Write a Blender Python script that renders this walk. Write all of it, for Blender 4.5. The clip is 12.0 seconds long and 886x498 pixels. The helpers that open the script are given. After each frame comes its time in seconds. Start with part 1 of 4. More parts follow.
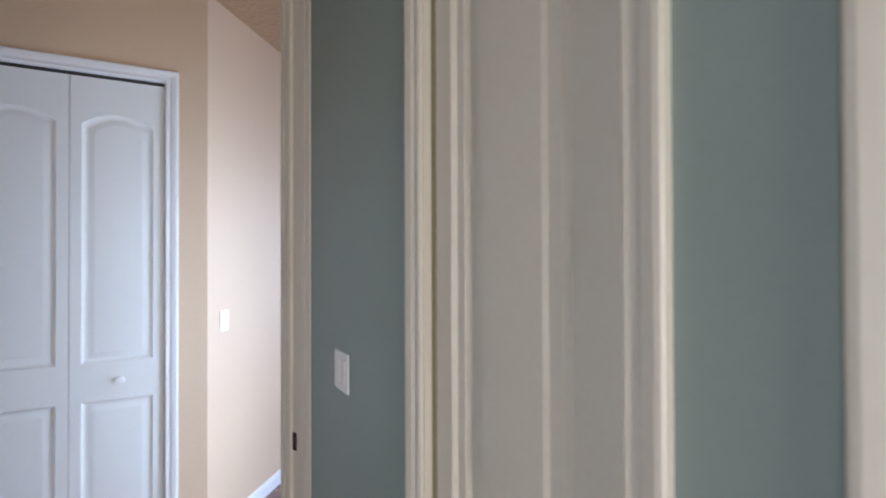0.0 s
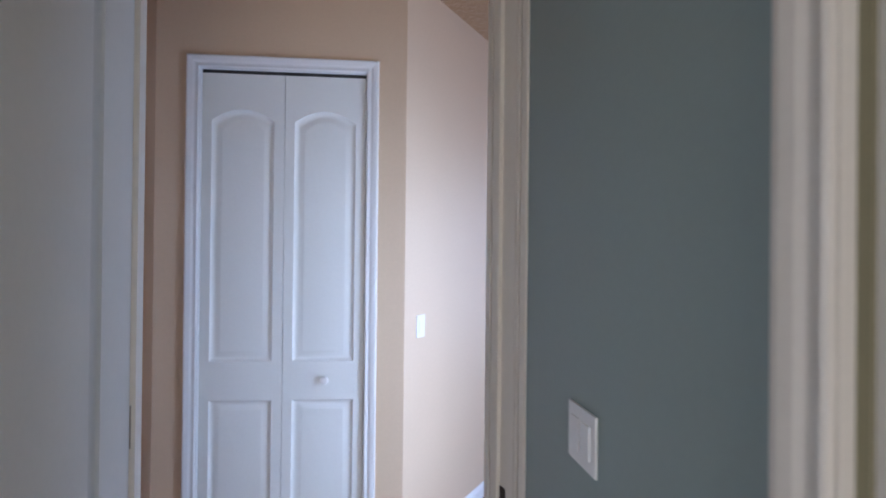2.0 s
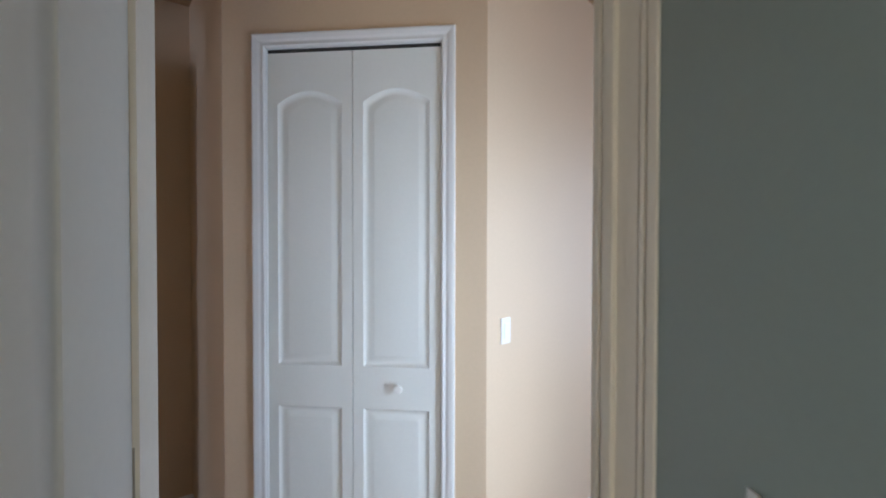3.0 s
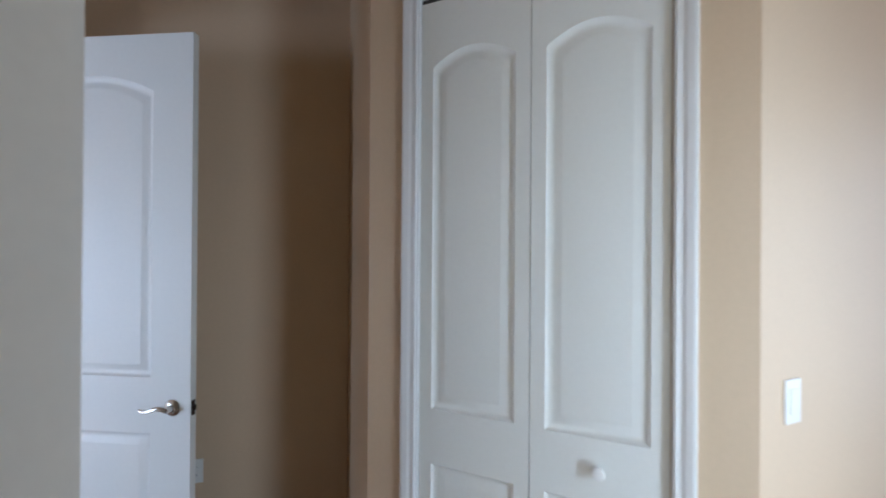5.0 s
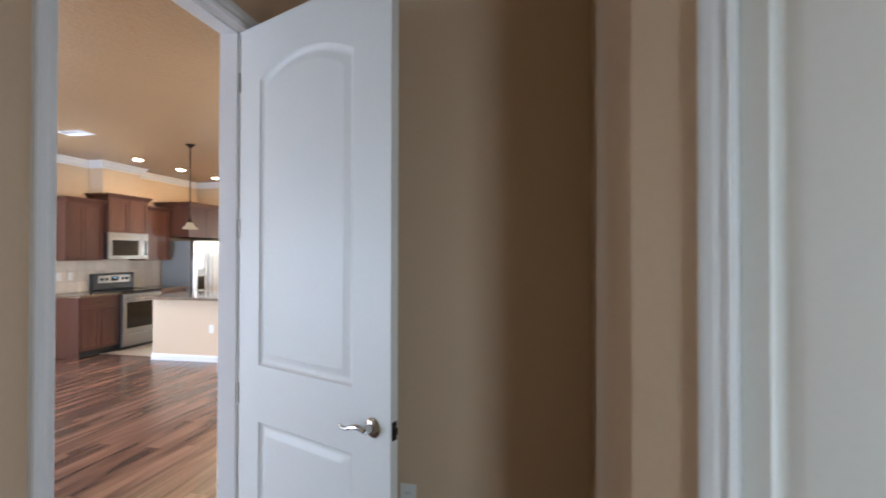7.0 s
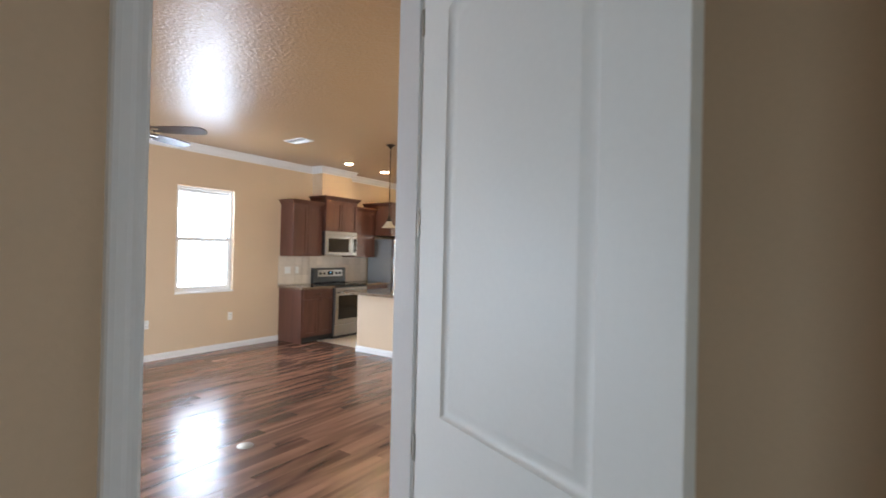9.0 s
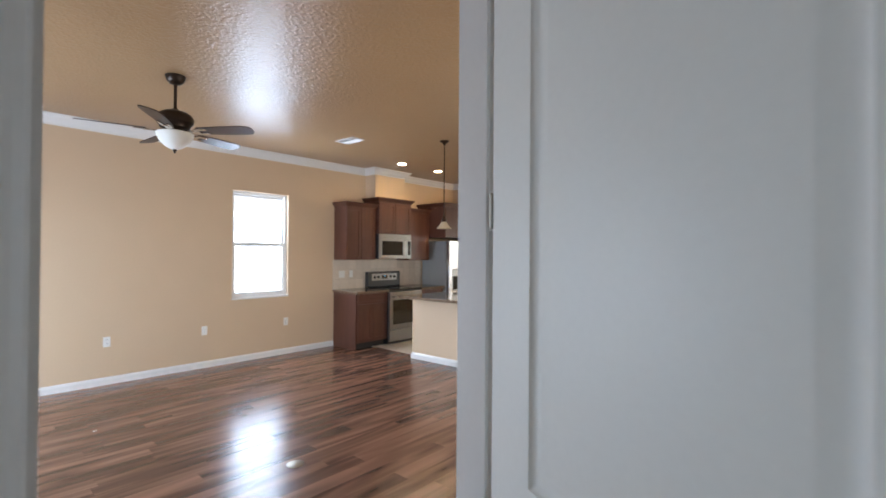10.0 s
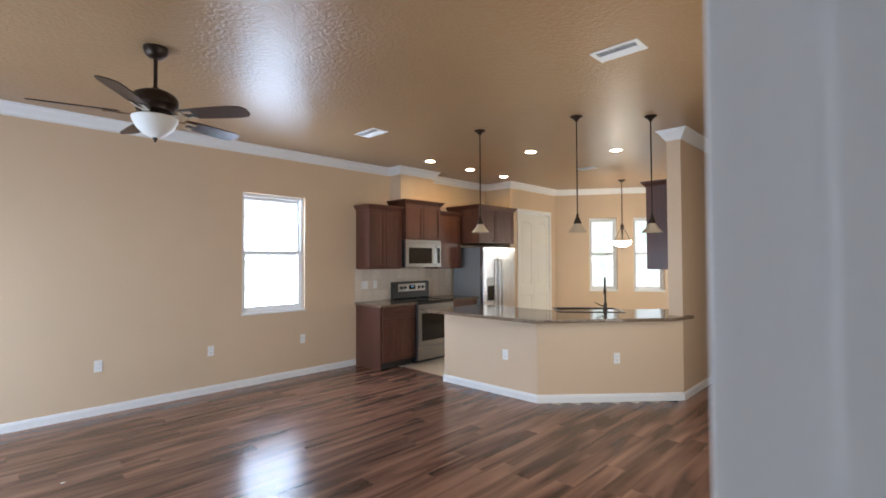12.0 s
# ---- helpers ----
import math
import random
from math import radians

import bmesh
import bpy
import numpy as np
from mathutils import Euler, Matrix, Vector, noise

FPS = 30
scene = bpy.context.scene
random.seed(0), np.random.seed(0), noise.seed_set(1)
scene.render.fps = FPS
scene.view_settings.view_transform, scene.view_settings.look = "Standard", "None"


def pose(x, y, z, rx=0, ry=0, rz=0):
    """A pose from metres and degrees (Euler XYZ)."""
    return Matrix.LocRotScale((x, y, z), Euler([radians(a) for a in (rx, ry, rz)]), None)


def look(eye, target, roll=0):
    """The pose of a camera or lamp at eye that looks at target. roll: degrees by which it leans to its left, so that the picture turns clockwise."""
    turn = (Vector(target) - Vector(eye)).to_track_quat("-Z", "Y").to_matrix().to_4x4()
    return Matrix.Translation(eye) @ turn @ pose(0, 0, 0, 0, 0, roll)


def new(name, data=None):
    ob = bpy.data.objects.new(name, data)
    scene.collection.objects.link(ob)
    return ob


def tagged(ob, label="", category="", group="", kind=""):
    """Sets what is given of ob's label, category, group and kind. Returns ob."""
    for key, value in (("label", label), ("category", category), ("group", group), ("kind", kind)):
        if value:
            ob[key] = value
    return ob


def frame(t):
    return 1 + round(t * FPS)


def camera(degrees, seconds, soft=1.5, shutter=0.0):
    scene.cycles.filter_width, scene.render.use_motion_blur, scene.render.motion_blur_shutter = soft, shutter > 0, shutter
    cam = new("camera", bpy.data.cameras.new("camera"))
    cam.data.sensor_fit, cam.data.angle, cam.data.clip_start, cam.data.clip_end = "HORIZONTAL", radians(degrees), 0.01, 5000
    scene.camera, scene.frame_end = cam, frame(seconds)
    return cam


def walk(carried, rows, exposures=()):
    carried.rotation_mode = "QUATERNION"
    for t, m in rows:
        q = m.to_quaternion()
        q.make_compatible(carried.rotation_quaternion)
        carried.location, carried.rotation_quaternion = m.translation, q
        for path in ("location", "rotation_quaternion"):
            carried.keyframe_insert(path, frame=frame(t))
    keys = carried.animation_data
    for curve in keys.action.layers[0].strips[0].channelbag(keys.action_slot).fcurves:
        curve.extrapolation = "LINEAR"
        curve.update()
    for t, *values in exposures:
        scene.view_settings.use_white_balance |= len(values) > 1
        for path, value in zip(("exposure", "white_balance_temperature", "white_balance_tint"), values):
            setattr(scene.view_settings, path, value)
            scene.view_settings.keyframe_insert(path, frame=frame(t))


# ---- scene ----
cam = camera(87.4, 12.0, 1.7, 0.5)
PATH = [
    (0, (0.381, -0.012, 1.57), (-0.297, 1.869, 1.587), -0.2),
    (0.5, (0.315, 0.048, 1.589), (-0.553, 1.85, 1.612), 0.5),
    (1, (0.235, 0.116, 1.586), (-0.801, 1.827, 1.6), 1.0),
    (1.5, (0.137, 0.212, 1.588), (-1.054, 1.818, 1.588), 0.7),
    (2, (0.039, 0.315, 1.585), (-1.304, 1.798, 1.594), 0.6),
    (2.5, (-0.069, 0.431, 1.594), (-1.535, 1.79, 1.569), 0.3),
    (3, (-0.182, 0.542, 1.597), (-1.772, 1.755, 1.562), 0.1),
    (5, (-0.757, 0.805, 1.581), (-2.675, 1.37, 1.588), 0.4),
    (5.5, (-0.906, 0.875, 1.523), (-2.882, 1.181, 1.575), 0.7),
    (6, (-1.081, 0.886, 1.51), (-3.079, 0.964, 1.545), 0.4),
    (6.5, (-1.254, 0.878, 1.516), (-3.246, 0.703, 1.529), 0.1),
    (7, (-1.398, 0.832, 1.514), (-3.355, 0.421, 1.534), 0.1),
    (8.8, (-1.951, 0.509, 1.536), (-3.626, -0.584, 1.544), 1.6),
    (9, (-2.003, 0.467, 1.531), (-3.645, -0.676, 1.542), 1.3),
    (9.5, (-2.142, 0.34, 1.529), (-3.704, -0.908, 1.532), 0.9),
    (10, (-2.284, 0.196, 1.523), (-3.782, -1.129, 1.54), 0.4),
    (10.5, (-2.402, 0.035, 1.521), (-3.843, -1.352, 1.532), 0.2),
    (11, (-2.53, -0.137, 1.531), (-3.948, -1.548, 1.542), 0.3),
    (11.5, (-2.685, -0.284, 1.522), (-4.094, -1.703, 1.541), 0.1),
    (12, (-2.834, -0.441, 1.537), (-4.254, -1.849, 1.582), -0.2),
]
walk(cam, [(t, look(eye, target, roll)) for t, eye, target, roll in PATH], [(0.0, 0.70, 5300, 19), (1.0, 0.62, 5100, 22), (2.0, 0.48, 5050, 22), (3.0, 0.47, 5500, 14), (5.5, 0.43, 5550, 12), (7.0, 0.50, 5850, 11), (9.0, 0.17, 6250, 9), (10.0, -0.10, 6100, 9), (12.0, -0.34, 5900, 9)])

# ---- world, sun, large lights ----
world = bpy.data.worlds.new("sky")
scene.world = world
world.use_nodes = True
wn = world.node_tree.nodes
sky = wn.new("ShaderNodeTexSky")
sky.sky_type, sky.sun_disc = "NISHITA", False
sky.sun_elevation, sky.sun_rotation = radians(85), radians(315)
world.node_tree.links.new(sky.outputs[0], wn["Background"].inputs[0])
wn["Background"].inputs[1].default_value = 0.12
scene.view_settings.exposure = 0.0

sun = new("sun", bpy.data.lights.new("sun", "SUN"))
sun.data.energy, sun.data.angle, sun.data.color = 1.2, radians(10), (1.0, 0.95, 0.88)
sun.matrix_world = look((0, 0, 20), (1.2, -1.2, 0))


def daylight(eye, target, width, height, watts, color):
    """Area lamp added in a wall opening, standing in for sky light."""
    lamp = new("opening_fill", bpy.data.lights.new("opening_fill", "AREA"))
    lamp.data.shape, lamp.data.size, lamp.data.size_y = "RECTANGLE", width, height
    lamp.data.energy, lamp.data.color = watts, color
    lamp.matrix_world = look(eye, target)
    return lamp


# south living room window
daylight((-5.54, -6.30, 1.62), (-5.54, 0, 1.0), 0.78, 1.4, 42, (0.68, 0.80, 1.0))
# added lamps in unseen openings, placed to brighten the rooms
daylight((-0.84, -4.50, 0.95), (-8, -3.7, -0.5), 2.3, 1.8, 185, (0.70, 0.83, 1.0))
daylight((-1.58, -6.28, 1.1), (-3.4, 0.0, 0.6), 1.3, 2.1, 12, (0.72, 0.85, 1.0))
daylight((-6.05, -0.45, 1.35), (-5.6, -6.0, 0.8), 2.2, 1.5, 60, (1.0, 0.95, 0.86))
daylight((-12.05, -2.24, 1.42), (-11.6, -5.5, 1.3), 0.78, 1.5, 26, (1.0, 0.97, 0.88))
daylight((-0.5, 4.52, 1.4), (-1.7, 2.0, 1.2), 1.7, 1.8, 24, (0.74, 0.86, 1.0))
daylight((-0.44, 2.02, 1.05), (-1.29, 1.49, 0.95), 0.42, 1.9, 17, (0.78, 0.92, 1.0))
daylight((1.85, -1.15, 1.15), (-0.8, 1.0, 0.9), 0.9, 1.9, 25, (1.0, 0.87, 0.63))
daylight((-0.05, -1.66, 1.35), (0.0, 1.0, 1.2), 0.86, 1.4, 7, (1.0, 0.95, 0.80))

# ---- materials ----
CEIL = 2.965


def nodes_of(name):
    m = bpy.data.materials.new(name)
    m.use_nodes = True
    return m, m.node_tree.nodes, m.node_tree.links, m.node_tree.nodes["Principled BSDF"]


def surface(name, color, rough=0.5, metal=0.0, spot=0.06, fine=60.0, bump=0.0, bump_scale=120.0, coarse=2.0, spec=0.5, detail=3.0, distance=0.002, plateau=None):
    """Paint, plastic, metal: two scales of slight change in tone, and fine relief."""
    m, n, l, b = nodes_of(name)
    co = n.new("ShaderNodeTexCoord")
    big, small = n.new("ShaderNodeTexNoise"), n.new("ShaderNodeTexNoise")
    big.inputs["Scale"].default_value, small.inputs["Scale"].default_value = coarse, fine
    big.inputs["Detail"].default_value, small.inputs["Detail"].default_value = 2.0, detail
    mix = n.new("ShaderNodeMath")
    mix.operation = "ADD"
    l.new(co.outputs["Object"], big.inputs["Vector"]), l.new(co.outputs["Object"], small.inputs["Vector"])
    l.new(big.outputs["Fac"], mix.inputs[0]), l.new(small.outputs["Fac"], mix.inputs[1])
    ramp = n.new("ShaderNodeMapRange")
    ramp.inputs["From Min"].default_value, ramp.inputs["From Max"].default_value = 0.6, 1.4
    ramp.inputs["To Min"].default_value, ramp.inputs["To Max"].default_value = 1 - spot, 1 + spot
    l.new(mix.outputs[0], ramp.inputs["Value"])
    tone = n.new("ShaderNodeVectorMath")
    tone.operation = "SCALE"
    tone.inputs[0].default_value = color
    l.new(ramp.outputs[0], tone.inputs["Scale"])
    l.new(tone.outputs[0], b.inputs["Base Color"])
    b.inputs["Roughness"].default_value, b.inputs["Metallic"].default_value = rough, metal
    b.inputs["Specular IOR Level"].default_value = spec
    if bump:
        rel, bp = n.new("ShaderNodeTexNoise"), n.new("ShaderNodeBump")
        rel.inputs["Scale"].default_value, rel.inputs["Detail"].default_value = bump_scale, 2.0
        l.new(co.outputs["Object"], rel.inputs["Vector"]), l.new(rel.outputs["Fac"], bp.inputs["Height"])
        bp.inputs["Strength"].default_value, bp.inputs["Distance"].default_value = bump, distance
        l.new(bp.outputs[0], b.inputs["Normal"])
        if plateau:
            # trowelled-flat islands of plaster
            flat = n.new("ShaderNodeMapRange")
            flat.interpolation_type = "SMOOTHSTEP"
            flat.inputs["From Min"].default_value, flat.inputs["From Max"].default_value = plateau
            rel.inputs["Detail"].default_value = 3.0
            l.new(rel.outputs["Fac"], flat.inputs["Value"]), l.new(flat.outputs[0], bp.inputs["Height"])
    return m


def wood(name, light, dark, rough=0.35, along=0, stretch=14.0, scale=3.0, vary=0.25, bump=0.05, coat=0.0, fine=0.35, detail=6.0, wave=0.6):
    """Grain drawn out along one axis, with tone that changes from piece to piece."""
    m, n, l, b = nodes_of(name)
    co, info, mp = n.new("ShaderNodeTexCoord"), n.new("ShaderNodeObjectInfo"), n.new("ShaderNodeMapping")
    s = [scale * stretch] * 3
    s[along] = scale
    mp.inputs["Scale"].default_value = s
    off = n.new("ShaderNodeMath")
    off.operation = "MULTIPLY"
    off.inputs[1].default_value = 37.0
    l.new(info.outputs["Random"], off.inputs[0])
    add = n.new("ShaderNodeVectorMath")
    add.operation = "ADD"
    l.new(co.outputs["Object"], add.inputs[0]), l.new(off.outputs[0], add.inputs[1])
    l.new(add.outputs[0], mp.inputs["Vector"])
    g, g2 = n.new("ShaderNodeTexNoise"), n.new("ShaderNodeTexNoise")
    g.inputs["Scale"].default_value, g.inputs["Detail"].default_value, g.inputs["Distortion"].default_value = 0.35, detail, wave
    g2.inputs["Scale"].default_value, g2.inputs["Detail"].default_value = 2.2, 8.0
    l.new(mp.outputs[0], g.inputs["Vector"]), l.new(mp.outputs[0], g2.inputs["Vector"])
    mx = n.new("ShaderNodeMath")
    mx.operation = "MULTIPLY_ADD"
    mx.inputs[1].default_value = fine
    l.new(g2.outputs["Fac"], mx.inputs[0]), l.new(g.outputs["Fac"], mx.inputs[2])
    cr = n.new("ShaderNodeValToRGB")
    cr.color_ramp.elements[0].position, cr.color_ramp.elements[1].position = 0.33 + fine / 2, 0.67 + fine / 2
    cr.color_ramp.elements[0].color, cr.color_ramp.elements[1].color = (*dark, 1), (*light, 1)
    l.new(mx.outputs[0], cr.inputs["Fac"])
    rg = n.new("ShaderNodeMapRange")
    rg.inputs["To Min"].default_value, rg.inputs["To Max"].default_value = 1 - vary, 1 + vary
    l.new(info.outputs["Random"], rg.inputs["Value"])
    sc = n.new("ShaderNodeVectorMath")
    sc.operation = "SCALE"
    l.new(cr.outputs["Color"], sc.inputs[0]), l.new(rg.outputs[0], sc.inputs["Scale"])
    l.new(sc.outputs[0], b.inputs["Base Color"])
    rr = n.new("ShaderNodeMapRange")
    rr.inputs["To Min"].default_value, rr.inputs["To Max"].default_value = rough - 0.06, rough + 0.1
    l.new(g2.outputs["Fac"], rr.inputs["Value"]), l.new(rr.outputs[0], b.inputs["Roughness"])
    b.inputs["Coat Weight"].default_value = coat
    bp = n.new("ShaderNodeBump")
    bp.inputs["Strength"].default_value, bp.inputs["Distance"].default_value = bump, 0.002
    l.new(g2.outputs["Fac"], bp.inputs["Height"]), l.new(bp.outputs[0], b.inputs["Normal"])
    return m


def glow(name, color, strength):
    m, n, l, b = nodes_of(name)
    b.inputs["Base Color"].default_value = (*color, 1)
    b.inputs["Emission Color"].default_value, b.inputs["Emission Strength"].default_value = (*color, 1), strength
    return m


def stone(name, colors, scale, rough, bump=0.0, vary=0.0):
    """Speckled stone of several tones."""
    m, n, l, b = nodes_of(name)
    co, v, nz = n.new("ShaderNodeTexCoord"), n.new("ShaderNodeTexVoronoi"), n.new("ShaderNodeTexNoise")
    v.inputs["Scale"].default_value, nz.inputs["Scale"].default_value, nz.inputs["Detail"].default_value = scale, scale * 0.25, 6.0
    l.new(co.outputs["Object"], v.inputs["Vector"]), l.new(co.outputs["Object"], nz.inputs["Vector"])
    bw, mx = n.new("ShaderNodeRGBToBW"), n.new("ShaderNodeMath")
    mx.operation = "MULTIPLY_ADD"
    mx.inputs[1].default_value = 0.45
    l.new(v.outputs["Color"], bw.inputs[0]), l.new(bw.outputs[0], mx.inputs[0])
    half = n.new("ShaderNodeMath")
    half.operation = "MULTIPLY"
    half.inputs[1].default_value = 0.6
    l.new(nz.outputs["Fac"], half.inputs[0]), l.new(half.outputs[0], mx.inputs[2])
    cr = n.new("ShaderNodeValToRGB")
    while len(cr.color_ramp.elements) < len(colors):
        cr.color_ramp.elements.new(0.5)
    for i, c in enumerate(colors):
        cr.color_ramp.elements[i].position = 0.25 + 0.5 * i / (len(colors) - 1)
        cr.color_ramp.elements[i].color = (*c, 1)
    info, rg, sc = n.new("ShaderNodeObjectInfo"), n.new("ShaderNodeMapRange"), n.new("ShaderNodeVectorMath")
    rg.inputs["To Min"].default_value, rg.inputs["To Max"].default_value = 1 - vary, 1 + vary
    sc.operation = "SCALE"
    l.new(info.outputs["Random"], rg.inputs["Value"]), l.new(rg.outputs[0], sc.inputs["Scale"])
    l.new(mx.outputs[0], cr.inputs["Fac"]), l.new(cr.outputs["Color"], sc.inputs[0]), l.new(sc.outputs[0], b.inputs["Base Color"])
    b.inputs["Roughness"].default_value = rough
    if bump:
        bp = n.new("ShaderNodeBump")
        bp.inputs["Strength"].default_value, bp.inputs["Distance"].default_value = bump, 0.003
        l.new(nz.outputs["Fac"], bp.inputs["Height"]), l.new(bp.outputs[0], b.inputs["Normal"])
    return m


TAN = surface("tan_paint", (0.65, 0.490, 0.328), 0.55, spot=0.03, bump=0.12, bump_scale=140)
BLUE = surface("blue_green_paint", (0.28, 0.335, 0.303), 0.5, spot=0.03, bump=0.12, bump_scale=140)
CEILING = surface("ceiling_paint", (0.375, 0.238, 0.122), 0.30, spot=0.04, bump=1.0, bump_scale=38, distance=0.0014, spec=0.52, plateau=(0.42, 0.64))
WHITE = surface("white_trim", (0.80, 0.79, 0.77), 0.35, spot=0.02, bump=0.03, bump_scale=60)
# Doorway's cream trim: the stronger light on it is put into the colour.
LITCREAM = surface("lit_cream_trim", (0.80, 0.745, 0.64), 0.38, spot=0.03, bump=0.04, bump_scale=60)
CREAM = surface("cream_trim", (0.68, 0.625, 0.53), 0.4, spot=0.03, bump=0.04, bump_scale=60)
DOORWHITE = surface("white_door_paint", (0.78, 0.78, 0.738), 0.46, spot=0.02, bump=0.05, bump_scale=200)
VINYL = surface("white_vinyl", (0.82, 0.82, 0.81), 0.3, spot=0.01)
PLATE = surface("white_plastic", (0.82, 0.81, 0.78), 0.3, spot=0.01)
SLOT = surface("dark_slot", (0.02, 0.02, 0.02), 0.6)
GAP = surface("dark_track", (0.03, 0.028, 0.025), 0.7)
# shade between jamb and leaf, put into a strip's colour
GAPSHADE = surface("olive_gap_shade", (0.26, 0.23, 0.13), 0.7)
CHERRY = wood("cherry_cabinet", (0.118, 0.044, 0.026), (0.084, 0.030, 0.018), 0.4, along=2, stretch=8, vary=0.1, coat=0.06)
FLOORWOOD = wood("laminate_plank", (0.285, 0.152, 0.102), (0.068, 0.034, 0.023), 0.205, along=0, stretch=9, scale=2.5, vary=0.12, bump=0.03, fine=0.05, detail=1.5, wave=0.6)
UNDER = surface("floor_joint", (0.03, 0.014, 0.009), 0.6)
GRANITE = stone("granite", [(0.035, 0.025, 0.02), (0.13, 0.085, 0.055), (0.30, 0.22, 0.15), (0.09, 0.06, 0.045)], 110, 0.08)
TRAVERTINE = stone("travertine", [(0.60, 0.51, 0.41), (0.67, 0.58, 0.48), (0.55, 0.47, 0.37)], 14, 0.45, 0.15, 0.09)
TILE = stone("floor_tile", [(0.66, 0.59, 0.48), (0.72, 0.65, 0.55), (0.61, 0.54, 0.44)], 9, 0.3, 0.05, 0.06)
GROUT = surface("grout", (0.50, 0.43, 0.34), 0.8, bump=0.2)
STEEL = surface("brushed_steel", (0.30, 0.295, 0.285), 0.31, 1.0, spot=0.05, fine=300)
BRIGHTSTEEL = surface("polished_steel", (0.60, 0.60, 0.61), 0.25, 1.0, spot=0.04, fine=300)
FRIDGESIDE = surface("grey_enamel", (0.27, 0.275, 0.28), 0.4, spot=0.03, bump=0.1, bump_scale=300)
CHROME = surface("satin_nickel", (0.62, 0.60, 0.56), 0.22, 1.0, spot=0.03)
HINGE = surface("dull_nickel", (0.40, 0.37, 0.32), 0.5, 0.5, spot=0.08)
BLACK = surface("black_glass", (0.012, 0.012, 0.013), 0.08, spot=0.0)
BLACKPL = surface("black_plastic", (0.02, 0.02, 0.02), 0.35)
BRONZE = surface("oiled_bronze", (0.045, 0.030, 0.022), 0.35, 0.7, spot=0.15)
BLADE = wood("fan_blade_wood", (0.048, 0.022, 0.015), (0.020, 0.010, 0.008), 0.35, along=0, stretch=10, vary=0.05)
FROST = glow("frosted_glass", (0.80, 0.78, 0.72), 0.02)
AMBER = glow("amber_glass_shade", (0.50, 0.40, 0.27), 0.03)
NOOKBOWL = glow("lit_glass_bowl", (1.0, 0.90, 0.70), 60.0)
CANLIGHT = glow("can_light_lens", (1.0, 0.86, 0.62), 120.0)
DISPLAY = glow("clock_display", (0.1, 0.35, 0.6), 0.4)
BRASS = surface("brass_cover", (0.42, 0.38, 0.31), 0.38, 1.0)

GLASS, gn, gl, gb = nodes_of("window_glass")
gb.inputs["Base Color"].default_value = (1, 1, 1, 1)
gb.inputs["Roughness"].default_value, gb.inputs["Transmission Weight"].default_value, gb.inputs["IOR"].default_value = 0.0, 1.0, 1.02

OUTSIDE, on, ol, ob_ = nodes_of("bright_outdoors")
oc_, onz, ocr = on.new("ShaderNodeTexCoord"), on.new("ShaderNodeTexNoise"), on.new("ShaderNodeValToRGB")
onz.inputs["Scale"].default_value, onz.inputs["Detail"].default_value, onz.inputs["Roughness"].default_value = 2.2, 7.0, 0.62
ol.new(oc_.outputs["Object"], onz.inputs["Vector"]), ol.new(onz.outputs["Fac"], ocr.inputs["Fac"])
ocr.color_ramp.elements[0].position, ocr.color_ramp.elements[0].color = 0.30, (0.46, 0.60, 0.44, 1)
ocr.color_ramp.elements[1].position, ocr.color_ramp.elements[1].color = 0.56, (1, 1, 1, 1)
ol.new(ocr.outputs["Color"], ob_.inputs["Emission Color"])
ob_.inputs["Base Color"].default_value = (0, 0, 0, 1)
ob_.inputs["Emission Strength"].default_value = 1.9
GLARE = glow("bright_haze", (0.96, 0.98, 1.0), 1.9)


# ---- building blocks ----
def mesh_of(name, bm, mats):
    bmesh.ops.recalc_face_normals(bm, faces=bm.faces)
    me = bpy.data.meshes.new(name)
    bm.to_mesh(me)
    bm.free()
    for m in mats if isinstance(mats, (list, tuple)) else [mats]:
        me.materials.append(m)
    return me


def smooth(me, angle=35):
    me.polygons.foreach_set("use_smooth", [True] * len(me.polygons))
    bm = bmesh.new()
    bm.from_mesh(me)
    for e in bm.edges:
        if len(e.link_faces) == 2 and e.calc_face_angle(0) > radians(angle):
            e.smooth = False
    bm.to_mesh(me)
    bm.free()


def part(name, bm, material, parent, label="", m=None, round_=False):
    me = mesh_of(name, bm, material)
    if round_:
        smooth(me)
    o = new(name, me)
    o.parent = parent
    if m is not None:
        o.matrix_basis = m
    if label:
        o["label"] = label
    return o


def solid(name, bm, material, label, category="", kind="structure", group="", m=None):
    """A thing of one mesh."""
    o = new(name, mesh_of(name, bm, material))
    if m is not None:
        o.matrix_basis = m
    return tagged(o, label, category, group, kind)


def thing(name, label, category, m, group="", kind=""):
    o = new(name)
    o.empty_display_size = 0.1
    o.matrix_basis = m
    return tagged(o, label, category, group, kind)


def box(bm, a, b, bevel=0.0, mat=0):
    lo, hi = [min(p, q) for p, q in zip(a, b)], [max(p, q) for p, q in zip(a, b)]
    vs = [bm.verts.new((x, y, z)) for x in (lo[0], hi[0]) for y in (lo[1], hi[1]) for z in (lo[2], hi[2])]
    fs = [bm.faces.new([vs[i] for i in q]) for q in ((0, 1, 3, 2), (4, 6, 7, 5), (0, 4, 5, 1), (2, 3, 7, 6), (0, 2, 6, 4), (1, 5, 7, 3))]
    for f in fs:
        f.material_index = mat
    if bevel:
        bmesh.ops.bevel(bm, geom=list({e for f in fs for e in f.edges}), offset=bevel, segments=2, affect="EDGES", profile=0.6)
    return bm


def boxes(*pairs, bevel=0.0):
    bm = bmesh.new()
    for a, b in pairs:
        box(bm, a, b, bevel)
    return bm


